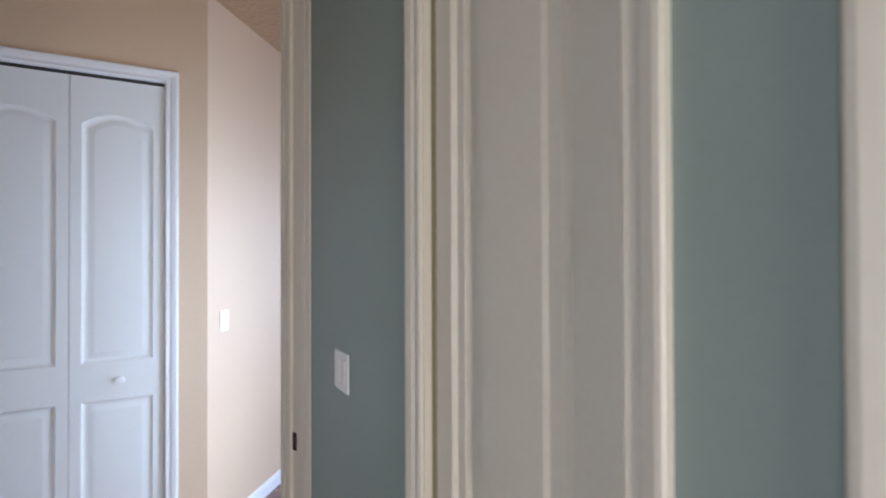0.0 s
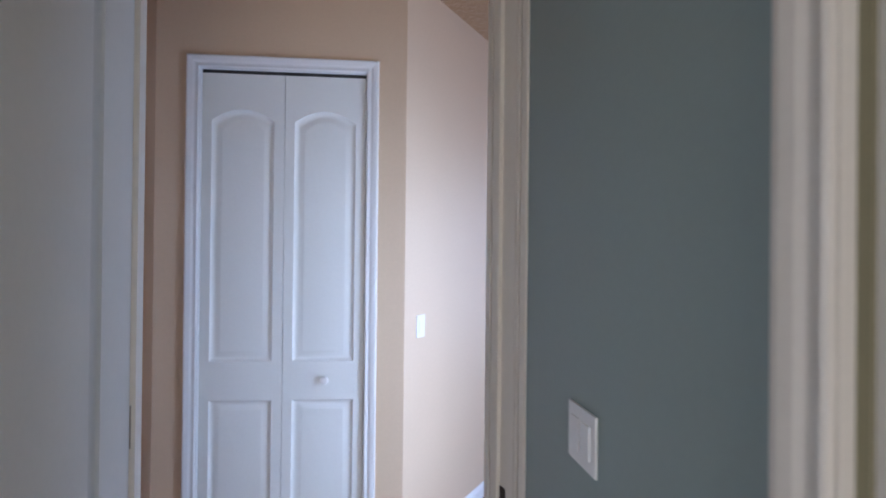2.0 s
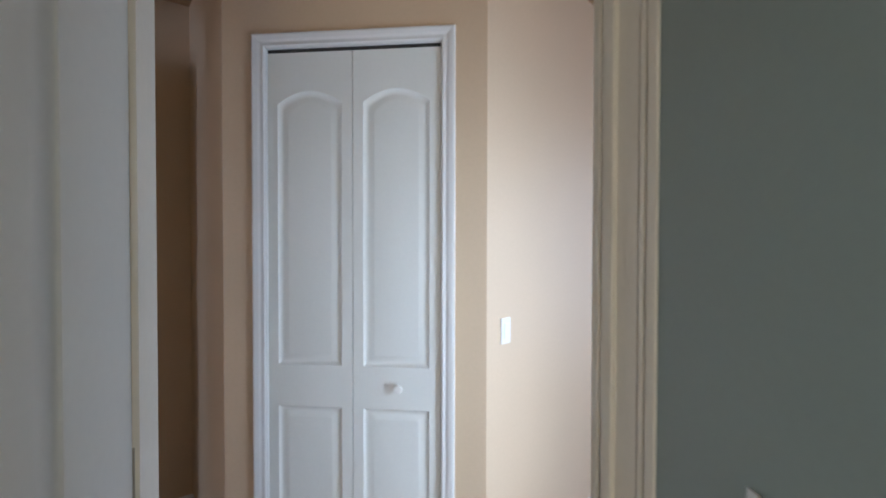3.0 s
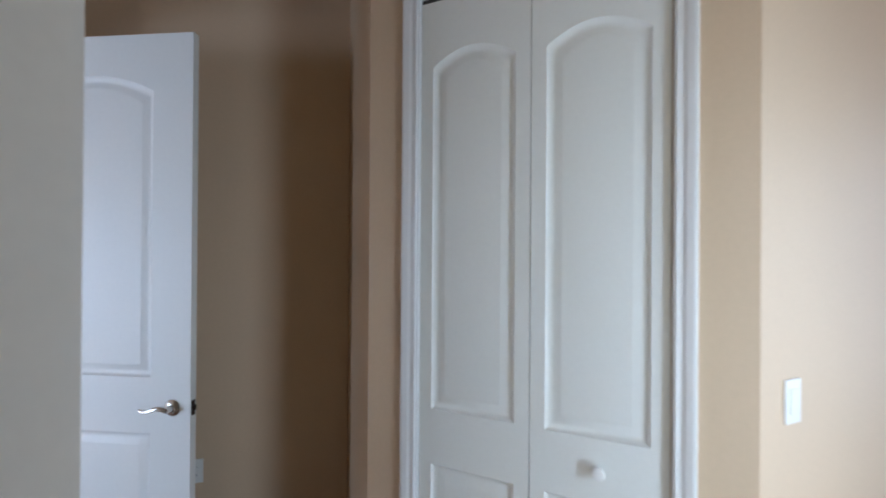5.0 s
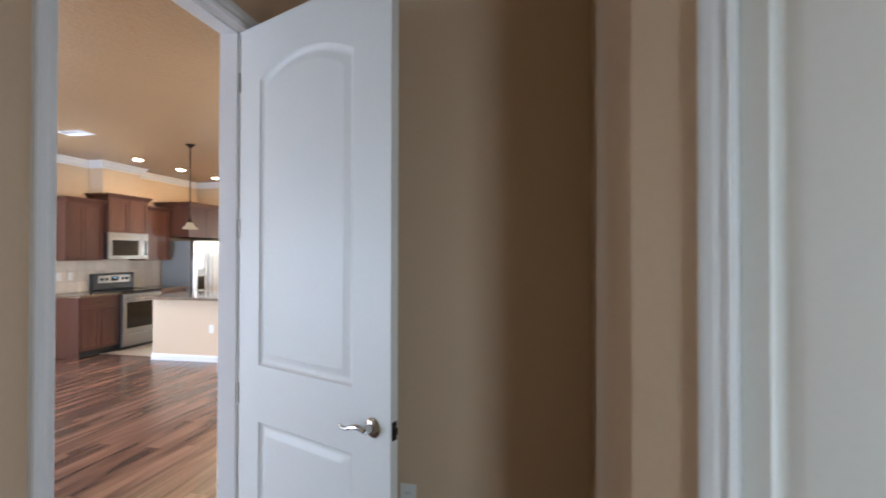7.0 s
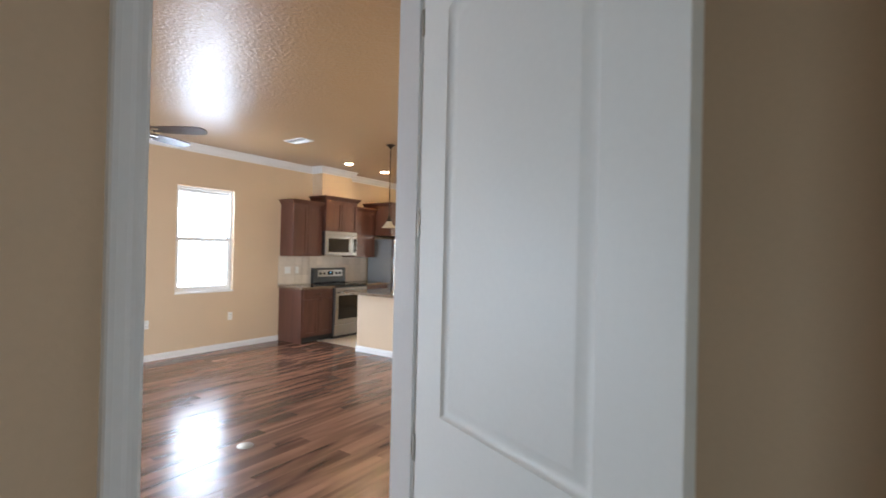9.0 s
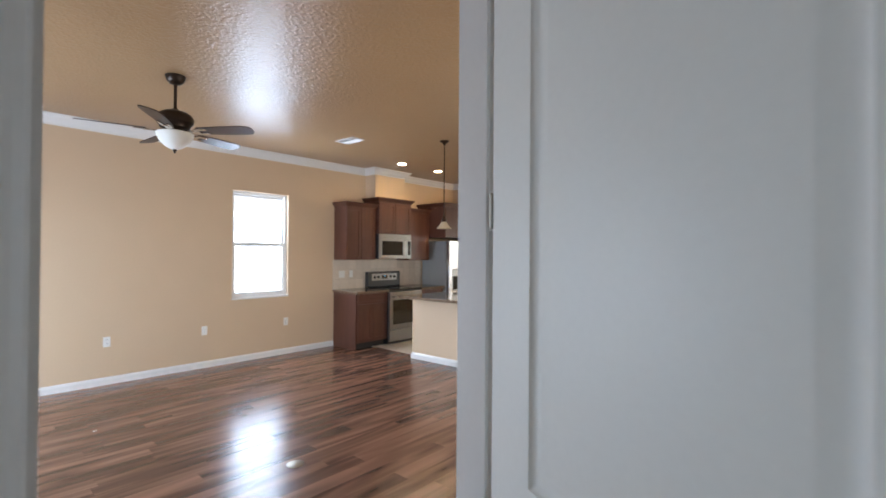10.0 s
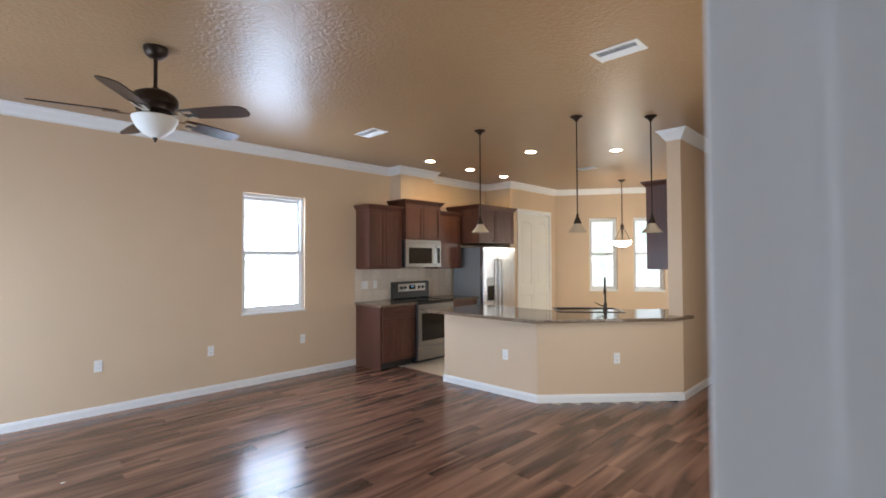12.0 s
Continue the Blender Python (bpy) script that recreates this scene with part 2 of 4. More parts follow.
def lathe(profile, seg=24, axis="z", at=(0, 0, 0)):
    """A turned body: profile of (radius, height)."""
    bm = bmesh.new()
    rings = []
    for r, h in profile:
        ring = []
        for i in range(seg):
            a = 2 * math.pi * i / seg
            p = (r * math.cos(a), r * math.sin(a), h)
            if axis == "y":
                p = (p[0], p[2], p[1])
            elif axis == "x":
                p = (p[2], p[0], p[1])
            ring.append(bm.verts.new(Vector(p) + Vector(at)))
        rings.append(ring)
    for a, b in zip(rings, rings[1:]):
        for i in range(seg):
            bm.faces.new((a[i], a[(i + 1) % seg], b[(i + 1) % seg], b[i]))
    for ring, (r, h) in ((rings[0], profile[0]), (rings[-1], profile[-1])):
        if r > 1e-4:
            bm.faces.new(ring)
    bmesh.ops.remove_doubles(bm, verts=bm.verts, dist=1e-5)
    return bm


def tube(points, radius, seg=10):
    """A round bar along points, given by hand or by formula."""
    bm = bmesh.new()
    pts = [Vector(p) for p in points]
    rings = []
    for i, p in enumerate(pts):
        d = (pts[min(i + 1, len(pts) - 1)] - pts[max(i - 1, 0)]).normalized()
        side = d.orthogonal().normalized() if i == 0 else (rings[-1][1] - d * rings[-1][1].dot(d)).normalized()
        other = d.cross(side)
        rad = radius[i] if isinstance(radius, (list, tuple)) else radius
        rings.append(([bm.verts.new(p + rad * (math.cos(2 * math.pi * k / seg) * side + math.sin(2 * math.pi * k / seg) * other)) for k in range(seg)], side))
    for (a, _), (b, _) in zip(rings, rings[1:]):
        for k in range(seg):
            bm.faces.new((a[k], a[(k + 1) % seg], b[(k + 1) % seg], b[k]))
    bm.faces.new(rings[0][0]), bm.faces.new(rings[-1][0])
    return bm


def line_frame(p0, p1):
    """A frame on the floor: x runs from p0 to p1, y to the left of it, z up."""
    v = (Vector((*p1, 0)) - Vector((*p0, 0)))
    return Matrix.Translation((*p0, 0)) @ Matrix.Rotation(math.atan2(v.y, v.x), 4, "Z"), v.length


def wall(name, p0, p1, thick, openings=(), near=None, far=None, label="", top=None, z0=0.0):
    """A wall whose near face runs from p0 to p1 and whose body lies to the left of that line; openings: (s0, s1, z0, z1)."""
    m, length = line_frame(p0, p1)
    top = top or CEIL
    bm = bmesh.new()
    s = 0.0
    for s0, s1, a, b in sorted(openings):
        if s0 - s > 1e-4:
            box(bm, (s, 0, z0), (s0, thick, top))
        if b < top:
            box(bm, (s0, 0, b), (s1, thick, top))
        if a > z0:
            box(bm, (s0, 0, z0), (s1, thick, a))
        s = s1
    if s < length - 1e-4:
        box(bm, (s, 0, z0), (length, thick, top))
    for f in bm.faces:
        f.material_index = 1 if f.calc_center_median().y > thick - 1e-4 else 0
    return solid(name, bm, [near or TAN, far or near or TAN], label or "tan painted drywall wall with fine orange-peel texture", "wall", m=m)


def profile_run(profile, path, closed_ends=True):
    """Extrudes a (out, up) profile along a level path of (x, y); the profile's out points to the left of the path, mitred at the bends."""
    bm = bmesh.new()
    pts = [Vector((*p, 0)) for p in path]
    rings = []
    for i, p in enumerate(pts):
        d0 = (p - pts[i - 1]).normalized() if i else (pts[1] - p).normalized()
        d1 = (pts[i + 1] - p).normalized() if i + 1 < len(pts) else d0
        n0, n1 = Vector((-d0.y, d0.x, 0)), Vector((-d1.y, d1.x, 0))
        n = (n0 + n1).normalized()
        n = n / max(n.dot(n0), 0.3)
        rings.append([bm.verts.new(p + n * o + Vector((0, 0, u))) for o, u in profile])
    k = len(profile)
    for a, b in zip(rings, rings[1:]):
        for j in range(k):
            bm.faces.new((a[j], a[(j + 1) % k], b[(j + 1) % k], b[j]))
    if closed_ends:
        bm.faces.new(rings[0]), bm.faces.new(rings[-1])
    return bm


BASE = [(0, 0), (0.014, 0), (0.014, 0.062), (0.010, 0.070), (0.010, 0.075), (0.005, 0.084), (0, 0.087)]
CROWN = [(0, -0.112), (0.011, -0.112), (0.013, -0.098), (0.018, -0.094), (0.034, -0.076), (0.058, -0.036), (0.074, -0.020), (0.078, -0.018), (0.080, -0.008), (0.092, -0.006), (0.092, 0.0), (0, 0.0)]


def baseboard(path, label="white moulded baseboard along the wall"):
    return solid("baseboard", profile_run(BASE, path), WHITE, label, "baseboard")


def crown(path, label="white crown moulding under the ceiling"):
    return solid("crown_trim", profile_run(CROWN, path), WHITE, label, "moulding", m=Matrix.Translation((0, 0, CEIL - 0.001)))


CASING = [(0.0, 0.0), (0.0, 0.009), (0.005, 0.012), (0.013, 0.010), (0.020, 0.010), (0.030, 0.015), (0.046, 0.018), (0.054, 0.017), (0.057, 0.013), (0.057, 0.0)]


def casing_mesh(s0, s1, top, bottom=0.0):
    """Mitred casing round an opening, in the wall's frame, standing out towards -y."""
    bm = bmesh.new()
    runs = []
    for w, d in CASING:
        runs.append([bm.verts.new(p) for p in ((s0 - w, -d, bottom), (s0 - w, -d, top + w), (s1 + w, -d, top + w), (s1 + w, -d, bottom))])
    k = len(runs)
    for i in range(k):
        a, b = runs[i], runs[(i + 1) % k]
        for j in range(3):
            bm.faces.new((a[j], a[j + 1], b[j + 1], b[j]))
    bm.faces.new([r[0] for r in runs]), bm.faces.new([r[3] for r in runs])
    return bm


def panel_outline(xl, xr, zb, zs, rise, inset, n=14):
    """A panel's outline with a low arched top, drawn in by inset."""
    xl, xr, zb, zs = xl + inset, xr - inset, zb + inset, zs - inset
    pts = [(xl, zb), (xr, zb)]
    for i in range(n + 1):
        u = 1 - 2 * i / n
        pts.append(((xl + xr) / 2 + u * (xr - xl) / 2, zs + rise * (1 - u * u)))
    return pts


# moulding between a door's face and its panel: inset, depth
SOFT = ((0, 0), (0.0034, 0.004), (0.012, 0.0105), (0.021, 0.0115), (0.028, 0.0105), (0.045, 0.003), (0.052, 0.0025))
SHARP = ((0, 0), (0.003, 0.005), (0.013, 0.0055), (0.016, 0.011), (0.026, 0.0115), (0.030, 0.006), (0.041, 0.005), (0.044, 0.0015), (0.054, 0.001))


def leaf_mesh(w, h, t, panels, wide=1.0):
    """A moulded panel door leaf: x 0..w, z 0..h, faces at y = 0 and y = t. panels: (xl, xr, zb, zs, rise)."""
    bm = bmesh.new()
    for side in (0, 1):
        def at(x, z, d):
            d = d * min(wide, 2.4)
            return bm.verts.new((x, d if side == 0 else t - d, z))
        zlo = 0.0
        for i, (xl, xr, zb, zs, rise) in enumerate(panels):
            zhi = (panels[i + 1][2] + zs) / 2 if i + 1 < len(panels) else h
            o = panel_outline(xl, xr, zb, zs, rise, 0)
            arc = o[2:]
            for q in (((0, zlo), (xl, zlo), (xl, zhi), (0, zhi)), ((xr, zlo), (w, zlo), (w, zhi), (xr, zhi)), ((xl, zlo), (xr, zlo), (xr, zb), (xl, zb))):
                bm.faces.new([at(x, z, 0) for x, z in q])
            for a, b in zip(arc, arc[1:]):
                bm.faces.new([at(*a, 0), at(a[0], zhi, 0), at(b[0], zhi, 0), at(*b, 0)])
            rings = [[at(x, z, d) for x, z in panel_outline(xl, xr, zb, zs, rise, ins * wide)] for ins, d in (SHARP if wide > 1.2 else SOFT)]
            for a, b in zip(rings, rings[1:]):
                for j in range(len(a)):
                    bm.faces.new((a[j], a[(j + 1) % len(a)], b[(j + 1) % len(a)], b[j]))
            bm.faces.new(rings[-1])
            zlo = zhi
    for q in (((0, 0), (0, h)), ((w, 0), (w, h))):
        (x, a), (_, b) = q
        bm.faces.new([bm.verts.new(p) for p in ((x, 0, a), (x, t, a), (x, t, b), (x, 0, b))])
    for z in (0, h):
        bm.faces.new([bm.verts.new(p) for p in ((0, 0, z), (w, 0, z), (w, t, z), (0, t, z))])
    bmesh.ops.remove_doubles(bm, verts=bm.verts, dist=1e-5)
    return bm


def jamb_mesh(s0, s1, top, depth, stop_at=None, thick=0.018):
    """The lining of an opening, in the wall's frame: x along, y from 0 to depth, with a stop."""
    bm = boxes(((s0 - thick, -0.002, 0), (s0, depth + 0.002, top)), ((s1, -0.002, 0), (s1 + thick, depth + 0.002, top)), ((s0 - thick, -0.002, top), (s1 + thick, depth + 0.002, top + thick)))
    if stop_at is not None:
        for a, b in (((s0, stop_at, 0), (s0 + 0.011, stop_at + 0.033, top)), ((s1 - 0.011, stop_at, 0), (s1, stop_at + 0.033, top)), ((s0, stop_at, top - 0.011), (s1, stop_at + 0.033, top))):
            box(bm, a, b)
    return bm


def hinge(parent, x, y, z):
    bm = boxes(((x - 0.002, y - 0.011, z - 0.045), (x + 0.002, y + 0.018, z + 0.045)), bevel=0.0005)
    box(bm, (x - 0.007, y - 0.017, z - 0.040), (x + 0.003, y - 0.009, z + 0.040), 0.003)
    return part("hinge", bm, HINGE, parent, "dull nickel butt hinge")


def lever_handle(parent, x, y, z, out, away):
    """A lever on a round rose. out: +1 or -1, the side of the leaf; away: which way the lever points."""
    rose = part("door_handle", lathe([(0.033, 0), (0.033, 0.004 * out), (0.028, 0.009 * out), (0.014, 0.012 * out), (0.011, 0.04 * out), (0.0, 0.041 * out)], 24, "y", (x, y, z)), CHROME, parent, "satin nickel rose and lever", round_=True)
    pts = [(x + away * d, y + out * (0.038 + 0.006 * math.sin(d * 26)), z + 0.008 * math.sin(d * 52)) for d in (0, 0.02, 0.04, 0.06, 0.08, 0.1, 0.115)]
    part("lever", tube(pts, [0.010, 0.010, 0.009, 0.008, 0.0075, 0.007, 0.005]), CHROME, rose, round_=True)
    return rose

# ---- structure: walls, ceiling, floor ----
TOP, TALL = 2.46, 2.70
D0, D1 = (-2.46, 1.025), (-1.64, 1.89)
E1 = (-2.11, 4.6)
FN, LB, RB = (0.423, 4.646), (-1.171, 0.639), (-0.835, 1.484)
FS = (-1.578, -0.385)
G0, G1 = (-0.649, 1.409), (1.9, -0.643)
N0, N1 = (-11.32, -5.57), (-13.6, -2.04)

# Large openings without door or window are cut out of view for the lamps.
wall("wall_north", (-10, -0.516), (-0.9, -0.516), 0.131, [(2.8, 5.1, 0, 2.2), (6.834, 7.66, 0, TOP + 0.016)])
wall("wall_behind_door", (-3.265, -0.385), (-3.265, 1.02), 0.115)
wall("wall_return", (-3.38, 1.02), D0, 0.1)
wall("wall_closet", D0, D1, 0.115, [(0.191, 1.011, 0, 2.469)])
wall("wall_hall_west", D1, E1, 0.115)
fm, flen = line_frame(FN, FS)
RBS = (Vector(RB) - Vector(FN)).length
LBS = (Vector(LB) - Vector(FN)).length
RBN = tuple((fm @ Vector((RBS - 0.016, 0, 0)))[:2])
wall("wall_doorway_north", FN, RBN, 0.22, [(2.35, 3.2, 0.0, 2.1)], TAN, BLUE, "tan wall with blue-green paint on its other side")
wall("wall_doorway", RBN, FS, 0.095, [(0.0, LBS - RBS + 0.032, 0, TALL + 0.016)], TAN, BLUE, "tan wall with blue-green paint on its other side")
wall("wall_blue", G0, G1, 0.115, [(0.849, 1.357, 0, 2.456), (1.594, 2.316, 0, 2.456)], BLUE, TAN, "muted blue-green painted drywall wall")
wall("wall_blue_east", (1.9, -0.6), (1.9, -1.7), 0.115, [(0.08, 1.02, 0.15, 2.2)], BLUE, BLUE, "muted blue-green painted drywall wall")
wall("wall_blue_south", (1.9, -1.7), (-0.785, -1.7), 0.115, [(1.5, 2.4, 0.6, 2.1)], BLUE, BLUE, "muted blue-green painted drywall wall")
wall("wall_east", (-0.9, -0.5), (-0.9, -6.16), 0.115, [(2.8, 5.2, 0, 2.2)], TAN, BLUE)
wall("wall_south", (-0.785, -6.16), (-9.77, -6.16), 0.2, [(0.13, 1.46, 0, 2.2), (4.337, 5.175, 0.88, 2.37)])
wall("wall_fridge_side", (-9.77, -6.36), (-9.77, -5.571), 0.114)
wall("wall_pantry", (-9.885, -5.57), N0, 0.115, [(0.141, 1.220, 0, 2.446)])
wall("wall_nook", N0, N1, 0.2, [(0.68, 1.225, 0.9, 2.375), (1.533, 2.115, 0.9, 2.375), (2.6, 3.65, 0.9, 2.375)])
wall("wall_kitchen_end", (-13.6, -2.30), (-8.27, -2.30), 0.145, [(1.12, 1.98, 0.6, 2.2)])
wall("wall_hall_end", (-10, -2.155), (-10, -0.5), 0.115)
wall("wall_hall_north", (-2.3, 4.6), (0.6, 4.6), 0.115, [(0.9, 2.7, 0.5, 2.4)])
wall("wall_closet_back", (-3.0, 1.35), (-2.0, 2.4), 0.06)
wall("wall_linen_back", (-0.15, 1.5), (1.9, -0.1), 0.06)
wall("wall_pantry_back", (-9.8, -6.6), (-11.4, -6.6), 0.06)
wall("wall_chase", (-7.42, -6.155), (-7.42, -5.90), 0.70, (), TAN, TAN, "tan soffit chase above the microwave cabinet", z0=2.40)

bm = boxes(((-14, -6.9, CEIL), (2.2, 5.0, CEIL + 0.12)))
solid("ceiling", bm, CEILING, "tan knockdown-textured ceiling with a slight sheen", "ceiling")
floor = solid("floor", boxes(((-14, -6.9, -0.15), (2.2, 5.0, -0.006))), UNDER, "dark red-brown wood plank floor", "floor")

SOUTHBASE = baseboard([(-6.775, -6.16), (-2.5, -6.16)])
baseboard([(-0.9, -0.516), (-2.279, -0.516)])
baseboard([(-3.21, -0.516), (-4.9, -0.516)])
baseboard([(-7.2, -0.516), (-10, -0.516)])
baseboard([(-2.279, -0.385), FS])
dm, dlen = line_frame(D0, D1)
baseboard([tuple((dm @ Vector((0.149, 0, 0)))[:2]), D0, (-3.265, 1.02), (-3.265, -0.385), (-3.212, -0.385)])
baseboard([E1, D1, tuple((dm @ Vector((1.053, 0, 0)))[:2])])
baseboard([FS, tuple((fm @ Vector((LBS + 0.058, 0, 0)))[:2])])
baseboard([tuple((fm @ Vector((RBS - 0.058, 0, 0)))[:2]), tuple((fm @ Vector((3.2, 0, 0)))[:2])])
baseboard([tuple((fm @ Vector((2.35, 0, 0)))[:2]), FN])
gm, glen = line_frame(G0, G1)
baseboard([tuple((gm @ Vector((0.802, 0, 0)))[:2]), tuple((gm @ Vector((0.03, 0, 0)))[:2])])
baseboard([tuple((gm @ Vector((1.54, 0, 0)))[:2]), tuple((gm @ Vector((1.403, 0, 0)))[:2])])
baseboard([(-10, -2.155), (-8.27, -2.155), (-7.08, -3.24), (-7.03, -4.58), (-7.15, -4.58)], "white moulded baseboard round the peninsula")
crown([N1, N0, (-9.77, -5.57), (-9.77, -6.16), (-8.12, -6.16), (-8.12, -5.90), (-7.42, -5.90), (-7.42, -6.16), (-0.9, -6.16)])
crown([(-10, -2.155), (-8.27, -2.155), (-8.27, -2.30), (-13.2, -2.30)])
crown([(-0.9, -0.516), (-10, -0.516)])


# ---- doors ----
def door_frame(name, frame, s0, s1, top, depth, label, back=True, stop=None, paint=None):
    d = thing(name, label, "door", frame, kind="structure")
    part("jamb", jamb_mesh(s0, s1, top, depth, stop), paint or WHITE, d)
    part("casing", casing_mesh(s0 - 0.004, s1 + 0.004, top + 0.004), paint or WHITE, d, "painted moulded casing")
    if back:
        part("casing", casing_mesh(-s1 - 0.004, -s0 + 0.004, top + 0.004), WHITE, d, "white moulded casing", Matrix.Translation((0, depth, 0)) @ Matrix.Rotation(math.pi, 4, "Z"))
    return d


# living room door, swung open into the lobby
vm, _ = line_frame((0, -0.385), (-10, -0.385))
door_1 = door_frame("door_1", vm, 2.356, 3.15, TOP, 0.131, "white two-panel arch-top door standing open into the lobby", stop=0.045)
leaf_at = vm.inverted() @ Matrix.Translation((-3.124, -0.40, 0.012)) @ Matrix.Rotation(math.atan2(0.769, 0.320), 4, "Z")
leaf = part("door_leaf", leaf_mesh(0.832, 2.432, 0.035, [(0.134, 0.662, 0.24, 0.828, 0.0), (0.134, 0.662, 1.052, 2.203, 0.068)]), DOORWHITE, door_1, m=leaf_at, round_=True)
lever_handle(leaf, 0.757, 0.0, 0.936, -1, -1)
lever_handle(leaf, 0.757, 0.035, 0.936, 1, -1)
part("latch_plate", boxes(((0.8315, 0.006, 0.905), (0.8335, 0.029, 0.965)), ((0.833, 0.011, 0.925), (0.842, 0.024, 0.945)), bevel=0.0005), BRONZE, leaf, "dark latch plate")
for z in (0.2, 0.92, 1.605, 2.22):
    hinge(leaf, -0.004, 0.012, z)
part("strike_plate", boxes(((2.3545, 0.012, 0.90), (2.358, 0.042, 0.99)), bevel=0.0005), BRONZE, door_1, "dark strike plate")

# lobby closet with a bifold door
door_2 = door_frame("door_2", dm, 0.207, 0.995, 2.453, 0.115, "white bifold closet door of two arch-top panels, closed", back=False)
part("track", boxes(((0.207, 0.02, 2.43), (0.995, 0.05, 2.453))), GAP, door_2, "dark bifold track")
for x0, knob in ((0.2095, 0), (0.602, 1)):
    lf = part("door_leaf", leaf_mesh(0.389, 2.422, 0.03, [(0.046, 0.341, 0.20, 0.840, 0.0), (0.046, 0.341, 1.027, 2.195, 0.055)]), DOORWHITE, door_2, m=Matrix.Translation((x0, 0.012, 0.012)), round_=True)
    if knob:
        part("knob", lathe([(0.010, 0), (0.009, -0.008), (0.016, -0.014), (0.020, -0.024), (0.017, -0.033), (0.0, -0.037)], 20, "y", (0.206, 0.0, 0.938)), PLATE, lf, "white round knob", round_=True)

# doorway of the blue-green room, its door swung inwards
door_3 = thing("door_3", "white panel door standing open into the blue-green room", "door", fm, kind="structure")
part("jamb", boxes(((RBS - 0.018, -0.002, 0), (RBS, 0.224, TALL)), ((LBS, -0.002, 0), (LBS + 0.018, 0.092, TALL)), ((RBS - 0.018, -0.002, TALL), (LBS + 0.018, 0.097, TALL + 0.018)), ((RBS - 0.011, 0.125, 0), (RBS + 0.004, 0.16, TALL))), LITCREAM, door_3)
part("casing", casing_mesh(RBS - 0.004, LBS + 0.004, TALL + 0.004), LITCREAM, door_3, "cream moulded casing")
# moulded strips on the deep latch-side jamb
for y0, y1, out in ((0.018, 0.030, 0.006), (0.052, 0.088, 0.013), (0.168, 0.182, 0.009), (0.196, 0.224, 0.014)):
    part("door_stop", boxes(((RBS - 0.004, y0, 0), (RBS + out, y1, TALL - 0.002)), bevel=0.004), LITCREAM, door_3)
lv = Vector((0.88, -0.47)).normalized()
hinge_at = Vector(LB) + 0.094 * lv
door3_at = fm.inverted() @ Matrix.Translation((*hinge_at, 0.012)) @ Matrix.Rotation(math.atan2(lv.y, lv.x), 4, "Z")
lf = part("door_leaf", leaf_mesh(0.86, 2.672, 0.035, [(0.172, 0.70, 0.24, 0.828, 0.0), (0.172, 0.70, 1.052, 2.44, 0.068)]), DOORWHITE, door_3, m=door3_at @ Matrix.Translation((0, -0.035, 0)), round_=True)
for z in (0.2, 1.2, 2.18):
    hinge(lf, -0.003, 0.02, z)
part("strike_plate", boxes(((RBS - 0.0015, 0.09, 0.83), (RBS + 0.003, 0.115, 0.895)), bevel=0.0005), BRONZE, door_3, "dark strike plate")

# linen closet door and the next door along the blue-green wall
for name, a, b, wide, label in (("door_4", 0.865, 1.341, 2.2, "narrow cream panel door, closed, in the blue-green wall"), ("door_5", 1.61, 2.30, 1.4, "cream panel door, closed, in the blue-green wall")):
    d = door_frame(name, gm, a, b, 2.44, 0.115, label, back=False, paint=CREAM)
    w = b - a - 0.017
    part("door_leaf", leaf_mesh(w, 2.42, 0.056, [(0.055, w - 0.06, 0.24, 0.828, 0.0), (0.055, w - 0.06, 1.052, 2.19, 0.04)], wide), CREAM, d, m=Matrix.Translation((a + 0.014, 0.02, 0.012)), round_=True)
    # added strip that paints the gap's shade beside the leaf
    part("gap_shade", boxes(((a, 0.016, 0.012), (a + 0.0135, 0.05, 2.43))), GAPSHADE, d, "olive strip painted as the shade in the door gap")

# pantry door
pm, _ = line_frame((-9.77, -5.57), N0)
door_6 = door_frame("door_6", pm, 0.272, 1.319, 2.43, 0.115, "white double bifold pantry door, closed, beside the refrigerator", back=False)
for x0 in (0.275, 0.799):
    part("door_leaf", leaf_mesh(0.517, 2.40, 0.03, [(0.08, 0.437, 0.2, 0.83, 0.0), (0.08, 0.437, 1.03, 2.19, 0.06)]), DOORWHITE, door_6, m=Matrix.Translation((x0, 0.012, 0.012)), round_=True)


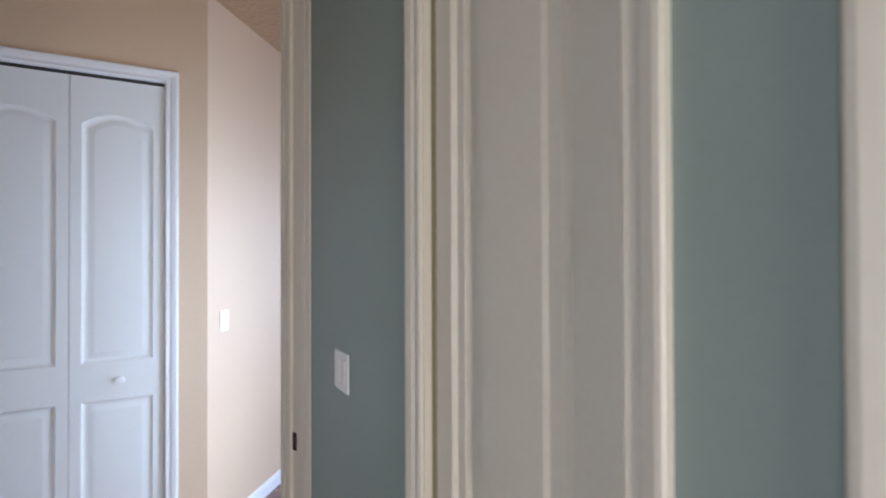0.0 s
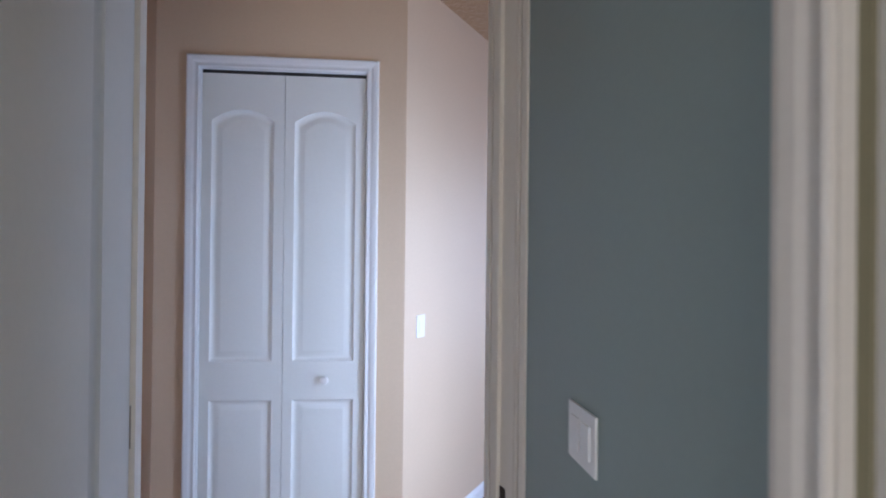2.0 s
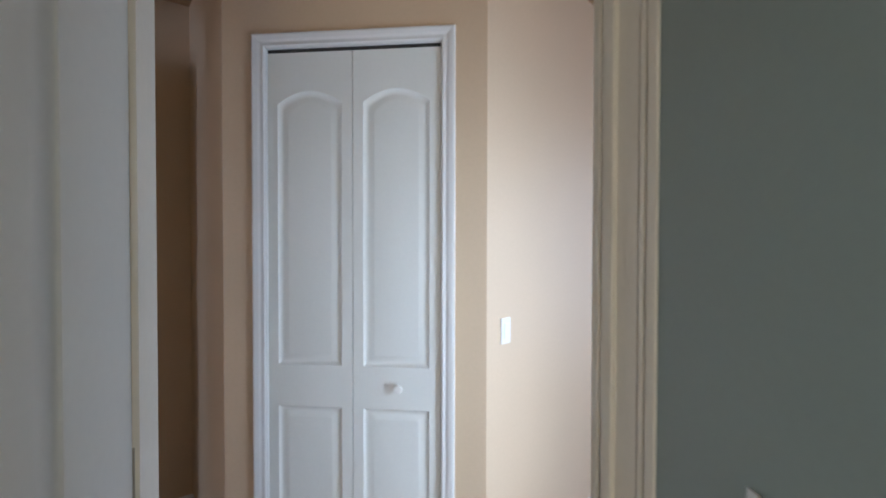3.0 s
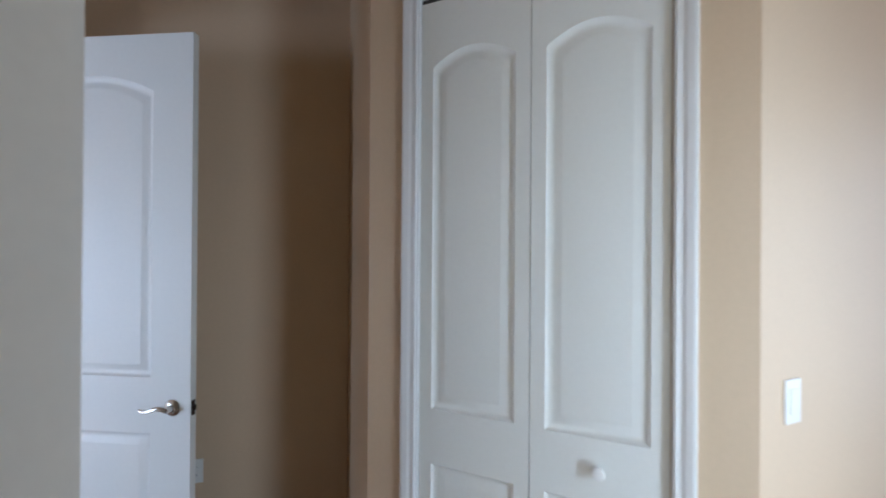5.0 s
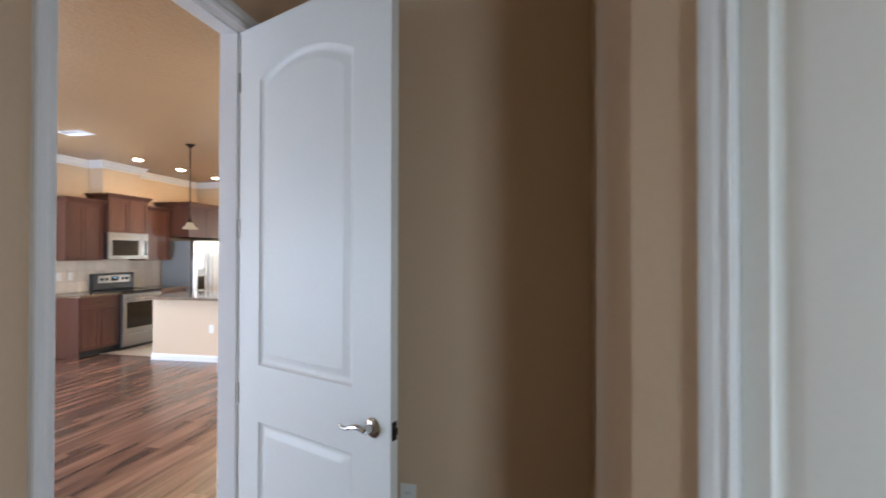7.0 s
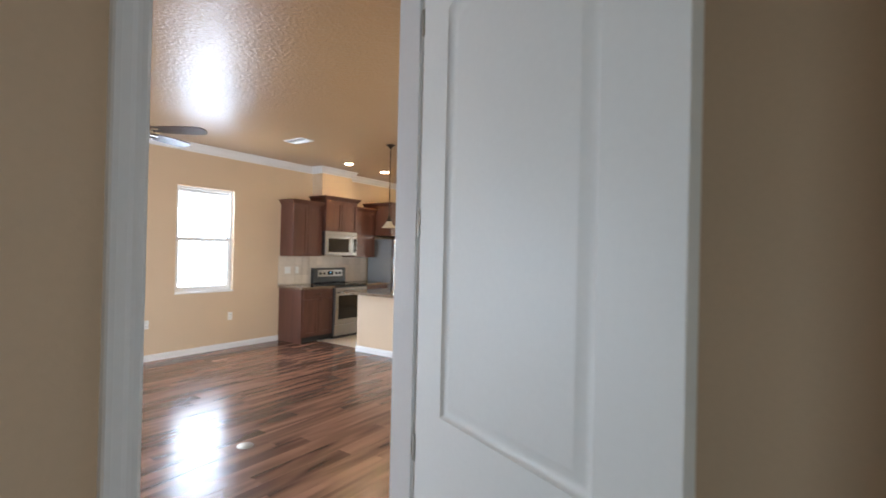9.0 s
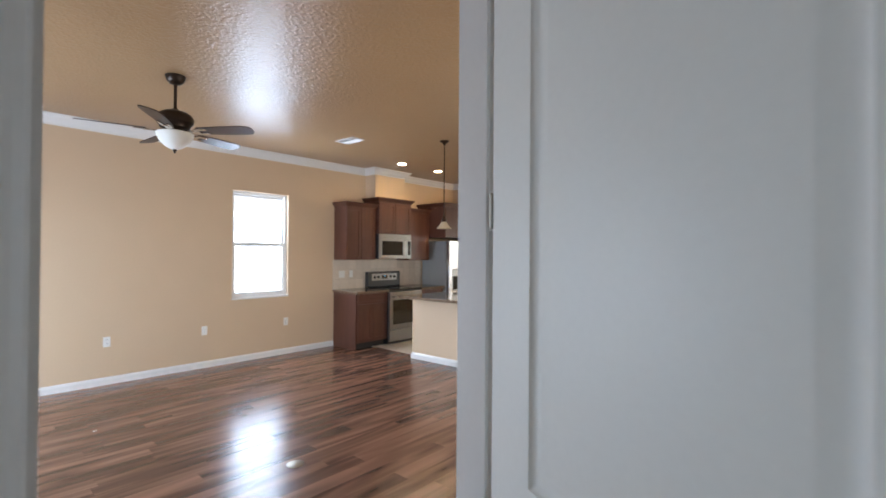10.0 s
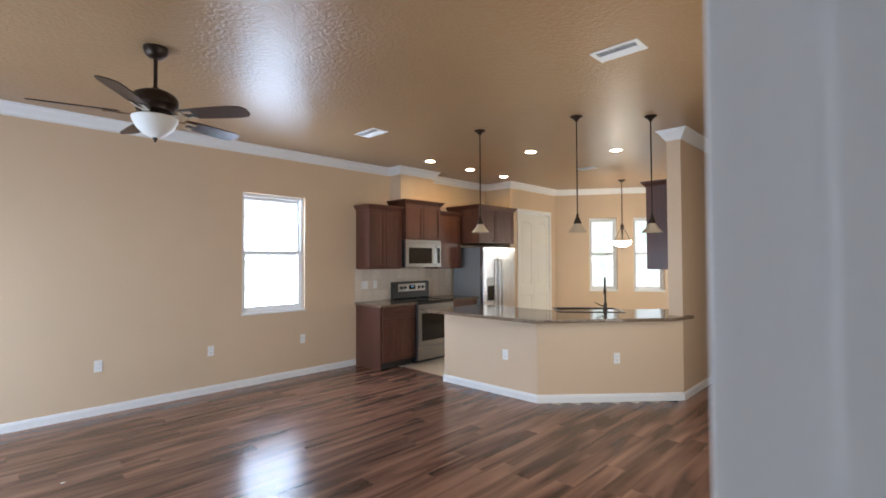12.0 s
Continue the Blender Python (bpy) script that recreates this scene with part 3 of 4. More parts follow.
# ---- windows ----
def window(name, frame, s0, s1, z0, z1, depth, label, sill_out=0.014, inset=0.11):
    w = thing(name, label, "window", frame, kind="structure")
    y, f, mid = inset, 0.038, (z0 + z1) / 2
    part("window_frame", boxes(((s0, y, z0), (s0 + f, y + 0.07, z1)), ((s1 - f, y, z0), (s1, y + 0.07, z1)), ((s0 + f, y, z1 - f), (s1 - f, y + 0.07, z1)), ((s0 + f, y, z0), (s1 - f, y + 0.07, z0 + f)), bevel=0.003), VINYL, w, "white vinyl frame")
    for a, b, yy in ((z0 + f, mid + 0.030, y + 0.008), (mid - 0.030, z1 - f, y + 0.036)):
        g = 0.028
        part("sash", boxes(((s0 + f, yy, a), (s0 + f + g, yy + 0.026, b)), ((s1 - f - g, yy, a), (s1 - f, yy + 0.026, b)), ((s0 + f + g, yy, b - 0.036), (s1 - f - g, yy + 0.026, b)), ((s0 + f + g, yy, a), (s1 - f - g, yy + 0.026, a + 0.036)), bevel=0.002), VINYL, w)
        p = part("pane", boxes(((s0 + f + g, yy + 0.011, a + 0.036), (s1 - f - g, yy + 0.015, b - 0.036))), GLASS, w)
        p.visible_shadow = False
    part("window_sill", boxes(((s0 - 0.006, -sill_out, z0 - 0.022), (s1 + 0.006, y, z0 + 0.002)), bevel=0.004), WHITE, w, "white sill")
    return w


wm, _ = line_frame((-0.785, -6.16), (-9.77, -6.16))
nm, _ = line_frame(N0, N1)
window("window_1", wm, 4.337, 5.175, 0.88, 2.37, 0.2, "white vinyl single-hung window, bright daylight outside", inset=0.05)
window("window_2", nm, 0.68, 1.225, 0.9, 2.375, 0.2, "narrow white vinyl window in the breakfast nook")
window("window_4", nm, 2.6, 3.65, 0.9, 2.375, 0.2, "white vinyl window in the breakfast nook")
window("window_3", nm, 1.533, 2.115, 0.9, 2.375, 0.2, "narrow white vinyl window in the breakfast nook")

bm = boxes(((-9, -9.05, -0.5), (-1, -9.0, 6)))
solid("backdrop", bm, GLARE, "overexposed white daylight outside the living room", "backdrop")
bm = boxes(((-2, 2.5, -0.5), (6, 2.55, 6)))
solid("backdrop", bm, OUTSIDE, "bright hazy greenery outside the nook", "backdrop", m=nm)


# ---- wall plates ----
def outlet(frame, s, z, kind="outlet", gang=1, label="", out=0.0):
    w = 0.07 if gang == 1 else 0.116
    name = "wall_outlet" if kind == "outlet" else "light_switch"
    o = thing(name, label or ("white duplex outlet on the wall" if kind == "outlet" else "white rocker light switch on the wall"), "outlet" if kind == "outlet" else "switch", frame @ Matrix.Translation((s, -out, z)))
    part("cover_plate", boxes(((-w / 2, -0.006, -0.0575), (w / 2, 0, 0.0575)), bevel=0.002), PLATE, o)
    for g in range(gang):
        x = (g - (gang - 1) / 2) * 0.046
        if kind == "outlet":
            for dz in (-0.02, 0.02):
                r = part("receptacle", boxes(((x - 0.017, -0.0085, dz - 0.014), (x + 0.017, -0.005, dz + 0.014)), bevel=0.0012), PLATE, o)
                part("slot", boxes(((x - 0.008, -0.0092, dz - 0.004), (x - 0.0055, -0.0084, dz + 0.005)), ((x + 0.0055, -0.0092, dz - 0.003), (x + 0.008, -0.0084, dz + 0.005))), SLOT, r)
        else:
            part("rocker", boxes(((x - 0.0165, -0.0095, -0.033), (x + 0.0165, -0.005, 0.033)), bevel=0.0015), PLATE, o)
    return o


for x in (-3.71, -4.77, -5.93):
    outlet(wm, -0.785 - x, 0.485)
em, _ = line_frame(D1, E1)
outlet(em, 0.135, 1.195, "switch")
outlet(gm, 0.362, 1.222, "switch", 2, "white double light switch on the blue-green wall")
outlet(vm, 2.14, 1.18, "switch")
bmx, _ = line_frame((-3.265, -0.385), (-3.265, 1.02))
outlet(bmx, 0.68, 0.50)
im1, _ = line_frame((-7.08, -3.24), (-7.03, -4.58))
outlet(im1 @ Matrix.Rotation(math.pi, 4, "Z"), -0.41, 0.46, label="white outlet on the peninsula's half wall")
im2, _ = line_frame((-7.08, -3.24), (-8.27, -2.155))
outlet(im2, 0.87, 0.465, label="white outlet on the peninsula's half wall")

# ---- living room ----
def ceiling_fan(x, y):
    f = thing("ceiling_fan", "dark bronze five-blade ceiling fan with a frosted glass bowl", "fan", Matrix.Translation((x, y, CEIL)))
    part("canopy", lathe([(0.075, 0), (0.076, -0.012), (0.066, -0.045), (0.045, -0.066), (0.022, -0.075), (0.0, -0.076)], 28), BRONZE, f, round_=True)
    part("downrod", lathe([(0.0125, -0.07), (0.0125, -0.285)], 14), BRONZE, f, round_=True)
    part("motor", lathe([(0.02, -0.27), (0.035, -0.286), (0.085, -0.298), (0.125, -0.322), (0.141, -0.355), (0.138, -0.388), (0.116, -0.412), (0.112, -0.430), (0.07, -0.452), (0.0, -0.454)], 32), BRONZE, f, "dark bronze motor housing", round_=True)
    part("switch_housing", lathe([(0.055, -0.42), (0.062, -0.44), (0.058, -0.468), (0.0, -0.47)], 24), CHROME, f, round_=True)
    part("light_bowl", lathe([(0.131, -0.470), (0.139, -0.476), (0.135, -0.496), (0.113, -0.540), (0.074, -0.580), (0.033, -0.603), (0.0, -0.608)], 32), FROST, f, "frosted white glass bowl", round_=True)
    part("finial", lathe([(0.013, -0.604), (0.016, -0.613), (0.009, -0.625), (0.006, -0.637), (0.0, -0.64)], 14), BRONZE, f, round_=True)
    for i in range(5):
        m = Matrix.Rotation(radians(-16 + 72 * i), 4, "Z") @ Matrix.Translation((0, 0, -0.458)) @ Matrix.Rotation(radians(-13), 4, "X")
        bm = bmesh.new()
        out = [(0.20, 0.050), (0.30, 0.060), (0.45, 0.068), (0.58, 0.070), (0.635, 0.060), (0.660, 0.030)]
        lo = [bm.verts.new((a, s * b, 0)) for s, row in ((1, out), (-1, out[::-1])) for a, b in row]
        face = bm.faces.new(lo)
        ex = bmesh.ops.extrude_face_region(bm, geom=[face])
        bmesh.ops.translate(bm, vec=(0, 0, 0.007), verts=[v for v in ex["geom"] if isinstance(v, bmesh.types.BMVert)])
        bl = part("blade", bm, BLADE, f, "dark walnut blade", m)
        arm = boxes(((0.085, -0.022, -0.014), (0.215, 0.022, -0.003)), ((0.185, -0.046, -0.010), (0.285, -0.018, -0.001)), ((0.185, 0.018, -0.010), (0.285, 0.046, -0.001)), ((0.185, -0.046, -0.012), (0.222, 0.046, -0.002)), bevel=0.003)
        part("blade_arm", arm, CHROME, bl, "nickel blade bracket")
    return f


ceiling_fan(-3.67, -3.985)


def ceiling_vent(x, y, w, d, turn, label="white louvred air vent in the ceiling"):
    v = thing("ceiling_vent", label, "vent", Matrix.Translation((x, y, CEIL)) @ Matrix.Rotation(radians(turn), 4, "Z"), "ceiling vents")
    e = 0.028
    part("vent_frame", boxes(((-w / 2, -d / 2, -0.008), (w / 2, -d / 2 + e, 0)), ((-w / 2, d / 2 - e, -0.008), (w / 2, d / 2, 0)), ((-w / 2, -d / 2 + e, -0.008), (-w / 2 + e, d / 2 - e, 0)), ((w / 2 - e, -d / 2 + e, -0.008), (w / 2, d / 2 - e, 0)), bevel=0.002), PLATE, v)
    part("backing", boxes(((-w / 2 + e, -d / 2 + e, -0.0012), (w / 2 - e, d / 2 - e, 0))), surface("vent_shadow", (0.35, 0.33, 0.3), 0.7), v)
    n = 6
    for i in range(n):
        yy = -d / 2 + e + (d - 2 * e) * (i + 0.5) / n
        part("slat", boxes(((-w / 2 + e, -0.011, -0.0008), (w / 2 - e, 0.011, 0.0008))), PLATE, v, m=Matrix.Translation((0, yy, -0.008)) @ Matrix.Rotation(radians(32 if i < n / 2 else -32), 4, "X"))
    return v


ceiling_vent(-5.95, -4.66, 0.36, 0.21, 90)
ceiling_vent(-5.92, -1.80, 0.33, 0.19, 90)
ceiling_vent(-9.6, -3.95, 0.30, 0.18, 90)


def can_light(x, y):
    c = thing("recessed_light", "lit recessed can light with a white trim ring", "ceiling light", Matrix.Translation((x, y, CEIL)), "recessed can lights")
    part("trim_ring", lathe([(0.064, 0), (0.086, 0), (0.084, -0.006), (0.070, -0.007), (0.062, -0.003), (0.064, 0)], 28), PLATE, c, round_=True)
    part("lens", lathe([(0.063, -0.0025), (0.0, -0.0025)], 28), CANLIGHT, c, "glowing warm white lens")


for x, y in ((-7.47, -5.30), (-8.36, -5.31), (-9.25, -5.32), (-8.02, -3.93), (-8.74, -3.09)):
    can_light(x, y)


def pendant(x, y, bottom):
    p = thing("pendant_light", "slim bronze pendant with a flared amber glass shade", "pendant lamp", Matrix.Translation((x, y, CEIL)), "pendants over the peninsula")
    b = bottom - CEIL
    part("canopy", lathe([(0.062, 0), (0.063, -0.006), (0.05, -0.014), (0.025, -0.03), (0.013, -0.05), (0.0, -0.052)], 24), BRONZE, p, round_=True)
    part("rod", lathe([(0.0065, -0.04), (0.0065, b + 0.16)], 10), BRONZE, p)
    part("socket", lathe([(0.0, b + 0.19), (0.011, b + 0.185), (0.017, b + 0.150), (0.034, b + 0.112), (0.042, b + 0.088), (0.0, b + 0.087)], 20), BRONZE, p, round_=True)
    part("shade", lathe([(0.030, b + 0.105), (0.036, b + 0.085), (0.052, b + 0.055), (0.078, b + 0.022), (0.098, b), (0.094, b + 0.001), (0.074, b + 0.025), (0.048, b + 0.058), (0.030, b + 0.090)], 28), AMBER, p, "flared amber glass shade", round_=True)


pendant(-6.76, -3.75, 1.835)
pendant(-7.06, -2.74, 1.80)
pendant(-7.58, -2.21, 1.80)

cap = thing("floor_outlet_cover", "round brass outlet cover set in the wood floor", "floor outlet", Matrix.Translation((-4.09, -2.80, 0)))
part("cover", lathe([(0.062, 0), (0.062, 0.003), (0.055, 0.0055), (0.0, 0.0055)], 32), BRASS, cap, round_=True)
part("screw_lid", lathe([(0.026, 0.005), (0.026, 0.0075), (0.022, 0.0085), (0.0, 0.0085)], 24), BRASS, cap, round_=True)


bm = bmesh.new()
pts = [bm.verts.new(p) for p in ((-0.014, -0.007, 0.0), (0.012, -0.009, 0.001), (0.015, 0.005, 0.005), (0.002, 0.010, 0.002), (-0.012, 0.006, 0.006))]
top = bm.faces.new(pts)
ex = bmesh.ops.extrude_face_region(bm, geom=[top])
bmesh.ops.translate(bm, vec=(0, 0, 0.0012), verts=[v for v in ex["geom"] if isinstance(v, bmesh.types.BMVert)])
solid("paper_scrap", bm, PLATE, "tiny crumpled white paper scrap on the wood floor", "litter", "", m=Matrix.Translation((-3.28, -4.59, 0.0)))

# ---- peninsula ----
pen = thing("peninsula_wall", "tan half wall of the kitchen peninsula with an angled corner", "half wall", Matrix.Identity(4), kind="structure")


def slab(points, z0, z1, bevel=0.0):
    bm = bmesh.new()
    face = bm.faces.new([bm.verts.new((*p, z0)) for p in points])
    ex = bmesh.ops.extrude_face_region(bm, geom=[face])
    bmesh.ops.translate(bm, vec=(0, 0, z1 - z0), verts=[v for v in ex["geom"] if isinstance(v, bmesh.types.BMVert)])
    if bevel:
        bmesh.ops.bevel(bm, geom=[e for e in bm.edges if abs(e.verts[0].co.z - e.verts[1].co.z) < 1e-6], offset=bevel, segments=2, affect="EDGES", profile=0.6)
    return bm


part("half_wall", slab([(-7.03, -4.58), (-7.08, -3.24), (-8.27, -2.155), (-8.35, -2.24), (-7.205, -3.29), (-7.15, -4.58)], 0, 0.872), TAN, pen)
pc = thing("base_cabinet", "cherry base cabinets on the kitchen side of the peninsula", "cabinet", Matrix.Identity(4))
part("body", slab([(-7.155, -4.57), (-7.21, -3.295), (-8.36, -2.25), (-8.75, -2.62), (-7.75, -3.55), (-7.72, -4.57)], 0.09, 0.872), CHERRY, pc)
part("toe_kick", slab([(-7.16, -4.55), (-7.215, -3.3), (-8.36, -2.26), (-8.69, -2.60), (-7.69, -3.55), (-7.66, -4.55)], 0, 0.09), GAP, pc)
ct = thing("countertop", "polished brown granite peninsula countertop", "countertop", Matrix.Translation((0, 0, 0.874)))
part("slab", slab([(-6.81, -4.66), (-6.87, -3.13), (-8.06, -2.16), (-8.44, -2.09), (-8.44, -2.32), (-8.95, -2.32), (-8.95, -2.52), (-7.82, -3.58), (-7.79, -4.66)], 0, 0.036, 0.006), GRANITE, ct)

sink = thing("sink", "dark drop-in kitchen sink in the granite peninsula top", "sink", Matrix.Translation((-8.13, -3.20, 0.910)) @ Matrix.Rotation(radians(129), 4, "Z"))
bm = bmesh.new()
rings = []
for hw, hd, z in ((0.40, 0.25, 0.0), (0.395, 0.245, 0.007), (0.36, 0.21, 0.007), (0.35, 0.20, -0.01), (0.33, 0.18, -0.03)):
    rings.append([bm.verts.new((hw * c, hd * s, z)) for c, s in ((-1, -0.85), (-0.9, -1), (0.9, -1), (1, -0.85), (1, 0.85), (0.9, 1), (-0.9, 1), (-1, 0.85))])
for a, b in zip(rings, rings[1:]):
    for i in range(8):
        bm.faces.new((a[i], a[(i + 1) % 8], b[(i + 1) % 8], b[i]))
bm.faces.new(rings[-1])
part("basin", bm, BLACKPL, sink, "black composite basin")

fa = thing("faucet", "dark gooseneck pull-down kitchen faucet at the sink", "faucet", Matrix.Translation((-8.15, -2.98, 0.910)) @ Matrix.Rotation(radians(207), 4, "Z"))
part("base", lathe([(0.03, 0), (0.031, 0.006), (0.024, 0.012), (0.019, 0.05), (0.021, 0.09), (0.016, 0.10), (0.0, 0.10)], 20), BRONZE, fa, round_=True)
neck = [(0, 0, 0.08), (0, 0, 0.25)] + [(0.075 - 0.075 * math.cos(a), 0, 0.32 + 0.075 * math.sin(a)) for a in [i * math.pi / 10 for i in range(11)]]
part("spout", tube(neck + [(0.15, 0, 0.25)], 0.0115, 12), BRONZE, fa, round_=True)
part("spray_head", lathe([(0.013, 0.27), (0.018, 0.25), (0.017, 0.19), (0.0, 0.188)], 16, at=(0.15, 0, 0)), BRONZE, fa, round_=True)
part("lever", tube([(0, 0.015, 0.06), (0, 0.05, 0.068), (0, 0.12, 0.105)], [0.008, 0.007, 0.005]), BRONZE, fa, round_=True)


# ---- kitchen cabinets, all against the south wall: local x runs west, y towards the room, z up ----
def shaker_door(parent, x0, x1, z0, z1, y, pull=None, flat=False):
    """A framed door with a recessed panel, standing on the plane y and facing -y."""
    bm = bmesh.new()
    w = 0.055 if not flat else 0.03
    for a, b in (((x0, y - 0.02, z0), (x0 + w, y, z1)), ((x1 - w, y - 0.02, z0), (x1, y, z1)), ((x0 + w, y - 0.02, z1 - w), (x1 - w, y, z1)), ((x0 + w, y - 0.02, z0), (x1 - w, y, z0 + w))):
        box(bm, a, b, 0.0015)
    box(bm, (x0 + w - 0.004, y - 0.011, z0 + w - 0.004), (x1 - w + 0.004, y - 0.002, z1 - w + 0.004))
    d = part("drawer_front" if flat else "cabinet_door", bm, CHERRY, parent)
    if pull:
        px, pz = pull
        hm = tube([(px - 0.045, y - 0.019, pz), (px - 0.042, y - 0.040, pz), (px + 0.042, y - 0.040, pz), (px + 0.045, y - 0.019, pz)], 0.0048, 8)
        part("pull", hm, BRONZE, d, "dark bronze bar pull", round_=True)
    return d


def upper(x0, x1, z0, z1, depth, label, doors=2, crown_h=0.07):
    c = thing("wall_cabinet", label, "cabinet", Matrix.Translation((x0, -6.158, 0)) @ Matrix.Rotation(math.pi, 4, "Z"), "cherry wall cabinets")
    w = abs(x1 - x0)
    part("body", boxes(((0, -depth + 0.02, z0), (w, 0, z1)), bevel=0.001), CHERRY, c)
    dw = w / doors
    for i in range(doors):
        shaker_door(c, i * dw + 0.003, (i + 1) * dw - 0.003, z0 + 0.004, z1 - 0.012, -depth + 0.0195, (i * dw + (dw - 0.06 if i == 0 else 0.06), z0 + 0.035) if i == 0 else None)
    prof = [(0, 0), (0.008, 0), (0.012, 0.012), (0.030, 0.040), (0.045, 0.052), (0.047, crown_h), (0, crown_h)]
    path = [(w, 0), (w, -depth), (0, -depth), (0, 0)]
    part("crown", profile_run(prof, path), CHERRY, c, "cherry crown on the cabinet top", Matrix.Translation((0, 0, z1 - 0.004)))
    part("top_board", boxes(((0.0, -depth, z1), (w, 0, z1 + 0.012))), CHERRY, c)
    return c


# the local frame above is turned half round: x runs west, y towards the wall
upper(-6.78, -7.385, 1.40, 2.265, 0.33, "dark cherry wall cabinet with two panel doors", 2)
upper(-7.395, -8.145, 1.842, 2.385, 0.40, "raised dark cherry cabinet over the microwave", 2)
upper(-8.155, -8.70, 1.385, 2.265, 0.33, "dark cherry wall cabinet beside the refrigerator", 1)
upper(-8.72, -9.70, 1.81, 2.385, 0.72, "deep dark cherry cabinet over the refrigerator", 2)


def base(x0, x1, label, doors):
    c = thing("base_cabinet", label, "cabinet", Matrix.Translation((x0, -6.158, 0)) @ Matrix.Rotation(math.pi, 4, "Z"), "cherry base cabinets")
    w, d = abs(x1 - x0), 0.60
    part("body", boxes(((0, -d + 0.02, 0.10), (w, 0, 0.872)), ((0, -d + 0.02, 0), (0.018, 0, 0.10)), bevel=0.001), CHERRY, c)
    part("toe_kick", boxes(((0.018, -d + 0.09, 0), (w, 0, 0.10))), GAP, c)
    shaker_door(c, 0.03, w - 0.004, 0.715, 0.862, -d + 0.0195, (w / 2, 0.79), True)
    dw = (w - 0.034) / doors
    for i in range(doors):
        shaker_door(c, 0.03 + i * dw + 0.002, 0.03 + (i + 1) * dw - 0.002, 0.115, 0.705, -d + 0.0195)
    return c


base(-6.78, -7.415, "dark cherry base cabinet with a drawer and two doors", 2)
base(-8.185, -8.80, "dark cherry base cabinet beside the refrigerator", 2)
for a, b in ((-6.755, -7.417), (-8.183, -8.815)):
    c = thing("countertop", "speckled granite countertop beside the range", "countertop", Matrix.Translation((a, -6.157, 0.874)) @ Matrix.Rotation(math.pi, 4, "Z"))
    part("slab", boxes(((0, -0.64, 0), (abs(b - a), 0, 0.036)), bevel=0.005), GRANITE, c)

# range
rg = thing("range", "stainless electric range with a black glass cooktop", "stove", Matrix.Translation((-7.42, -6.15, 0)) @ Matrix.Rotation(math.pi, 4, "Z"))
part("body", boxes(((0, -0.60, 0.03), (0.76, -0.01, 0.895)), bevel=0.003), BLACKPL, rg)
part("foot", boxes(((0.03, -0.56, 0), (0.73, -0.05, 0.03))), BLACKPL, rg)
part("cooktop", boxes(((-0.001, -0.645, 0.896), (0.761, -0.01, 0.917)), bevel=0.004), BLACK, rg, "black glass cooktop")
for bx, by, br in ((0.2, -0.46, 0.11), (0.56, -0.46, 0.09), (0.2, -0.2, 0.08), (0.56, -0.2, 0.11)):
    part("burner", lathe([(br, 0.9172), (br, 0.9178), (br - 0.006, 0.9178), (br - 0.006, 0.9172)], 32, at=(bx, by, 0)), GAP, rg)
back = part("backguard", boxes(((0, -0.075, 0.917), (0.76, 0, 1.185)), bevel=0.012), BLACKPL, rg, "black backguard with a steel control strip")
part("control_panel", boxes(((0.09, -0.082, 1.03), (0.67, -0.074, 1.15)), bevel=0.004), STEEL, back, "brushed steel control strip")
for kx in (0.15, 0.235, 0.525, 0.61):
    part("knob", lathe([(0.024, 0), (0.023, -0.014), (0.018, -0.022), (0.0, -0.023)], 18, "y", (kx, -0.081, 1.09)), BLACKPL, back, round_=True)
part("clock", boxes(((0.315, -0.086, 1.06), (0.445, -0.081, 1.125)), bevel=0.002), BLACK, back)
part("digits", boxes(((0.355, -0.0868, 1.095), (0.405, -0.0862, 1.112))), DISPLAY, back)
od = part("oven_door", boxes(((0.004, -0.645, 0.245), (0.756, -0.60, 0.865)), bevel=0.006), STEEL, rg, "brushed steel oven door")
part("oven_window", boxes(((0.075, -0.6475, 0.33), (0.685, -0.644, 0.735)), bevel=0.001), BLACK, od, "dark oven window")
part("handle", tube([(0.06, -0.645, 0.79), (0.06, -0.69, 0.795), (0.70, -0.69, 0.795), (0.70, -0.645, 0.79)], 0.012, 10), STEEL, od, round_=True)
part("drawer", boxes(((0.004, -0.64, 0.05), (0.756, -0.60, 0.235)), bevel=0.006), STEEL, rg, "brushed steel storage drawer")

# microwave
mw = thing("microwave", "stainless steel over-the-range microwave with a dark window", "microwave", Matrix.Translation((-7.395, -6.158, 1.415)) @ Matrix.Rotation(math.pi, 4, "Z"))
part("body", boxes(((0, -0.375, 0), (0.75, 0, 0.425)), bevel=0.003), BLACKPL, mw)
part("vent_grille", boxes(((0.0, -0.40, 0.365), (0.75, -0.375, 0.425)), ((0.03, -0.403, 0.378), (0.72, -0.4, 0.382)), ((0.03, -0.403, 0.395), (0.72, -0.4, 0.399)), bevel=0.002), STEEL, mw)
md = part("door", boxes(((0.0, -0.405, 0.0), (0.645, -0.375, 0.362)), bevel=0.005), STEEL, mw, "brushed steel door")
part("door_window", boxes(((0.065, -0.4075, 0.06), (0.545, -0.404, 0.305)), bevel=0.002), BLACK, md, "dark window")
part("handle", tube([(0.605, -0.405, 0.03), (0.605, -0.445, 0.05), (0.605, -0.455, 0.18), (0.605, -0.445, 0.31), (0.605, -0.405, 0.335)], 0.011, 10), STEEL, md, round_=True)
part("control_panel", boxes(((0.65, -0.403, 0.0), (0.75, -0.375, 0.362)), bevel=0.005), STEEL, mw)
part("keypad", boxes(((0.668, -0.4055, 0.06), (0.734, -0.402, 0.31)), bevel=0.002), BLACK, mw)

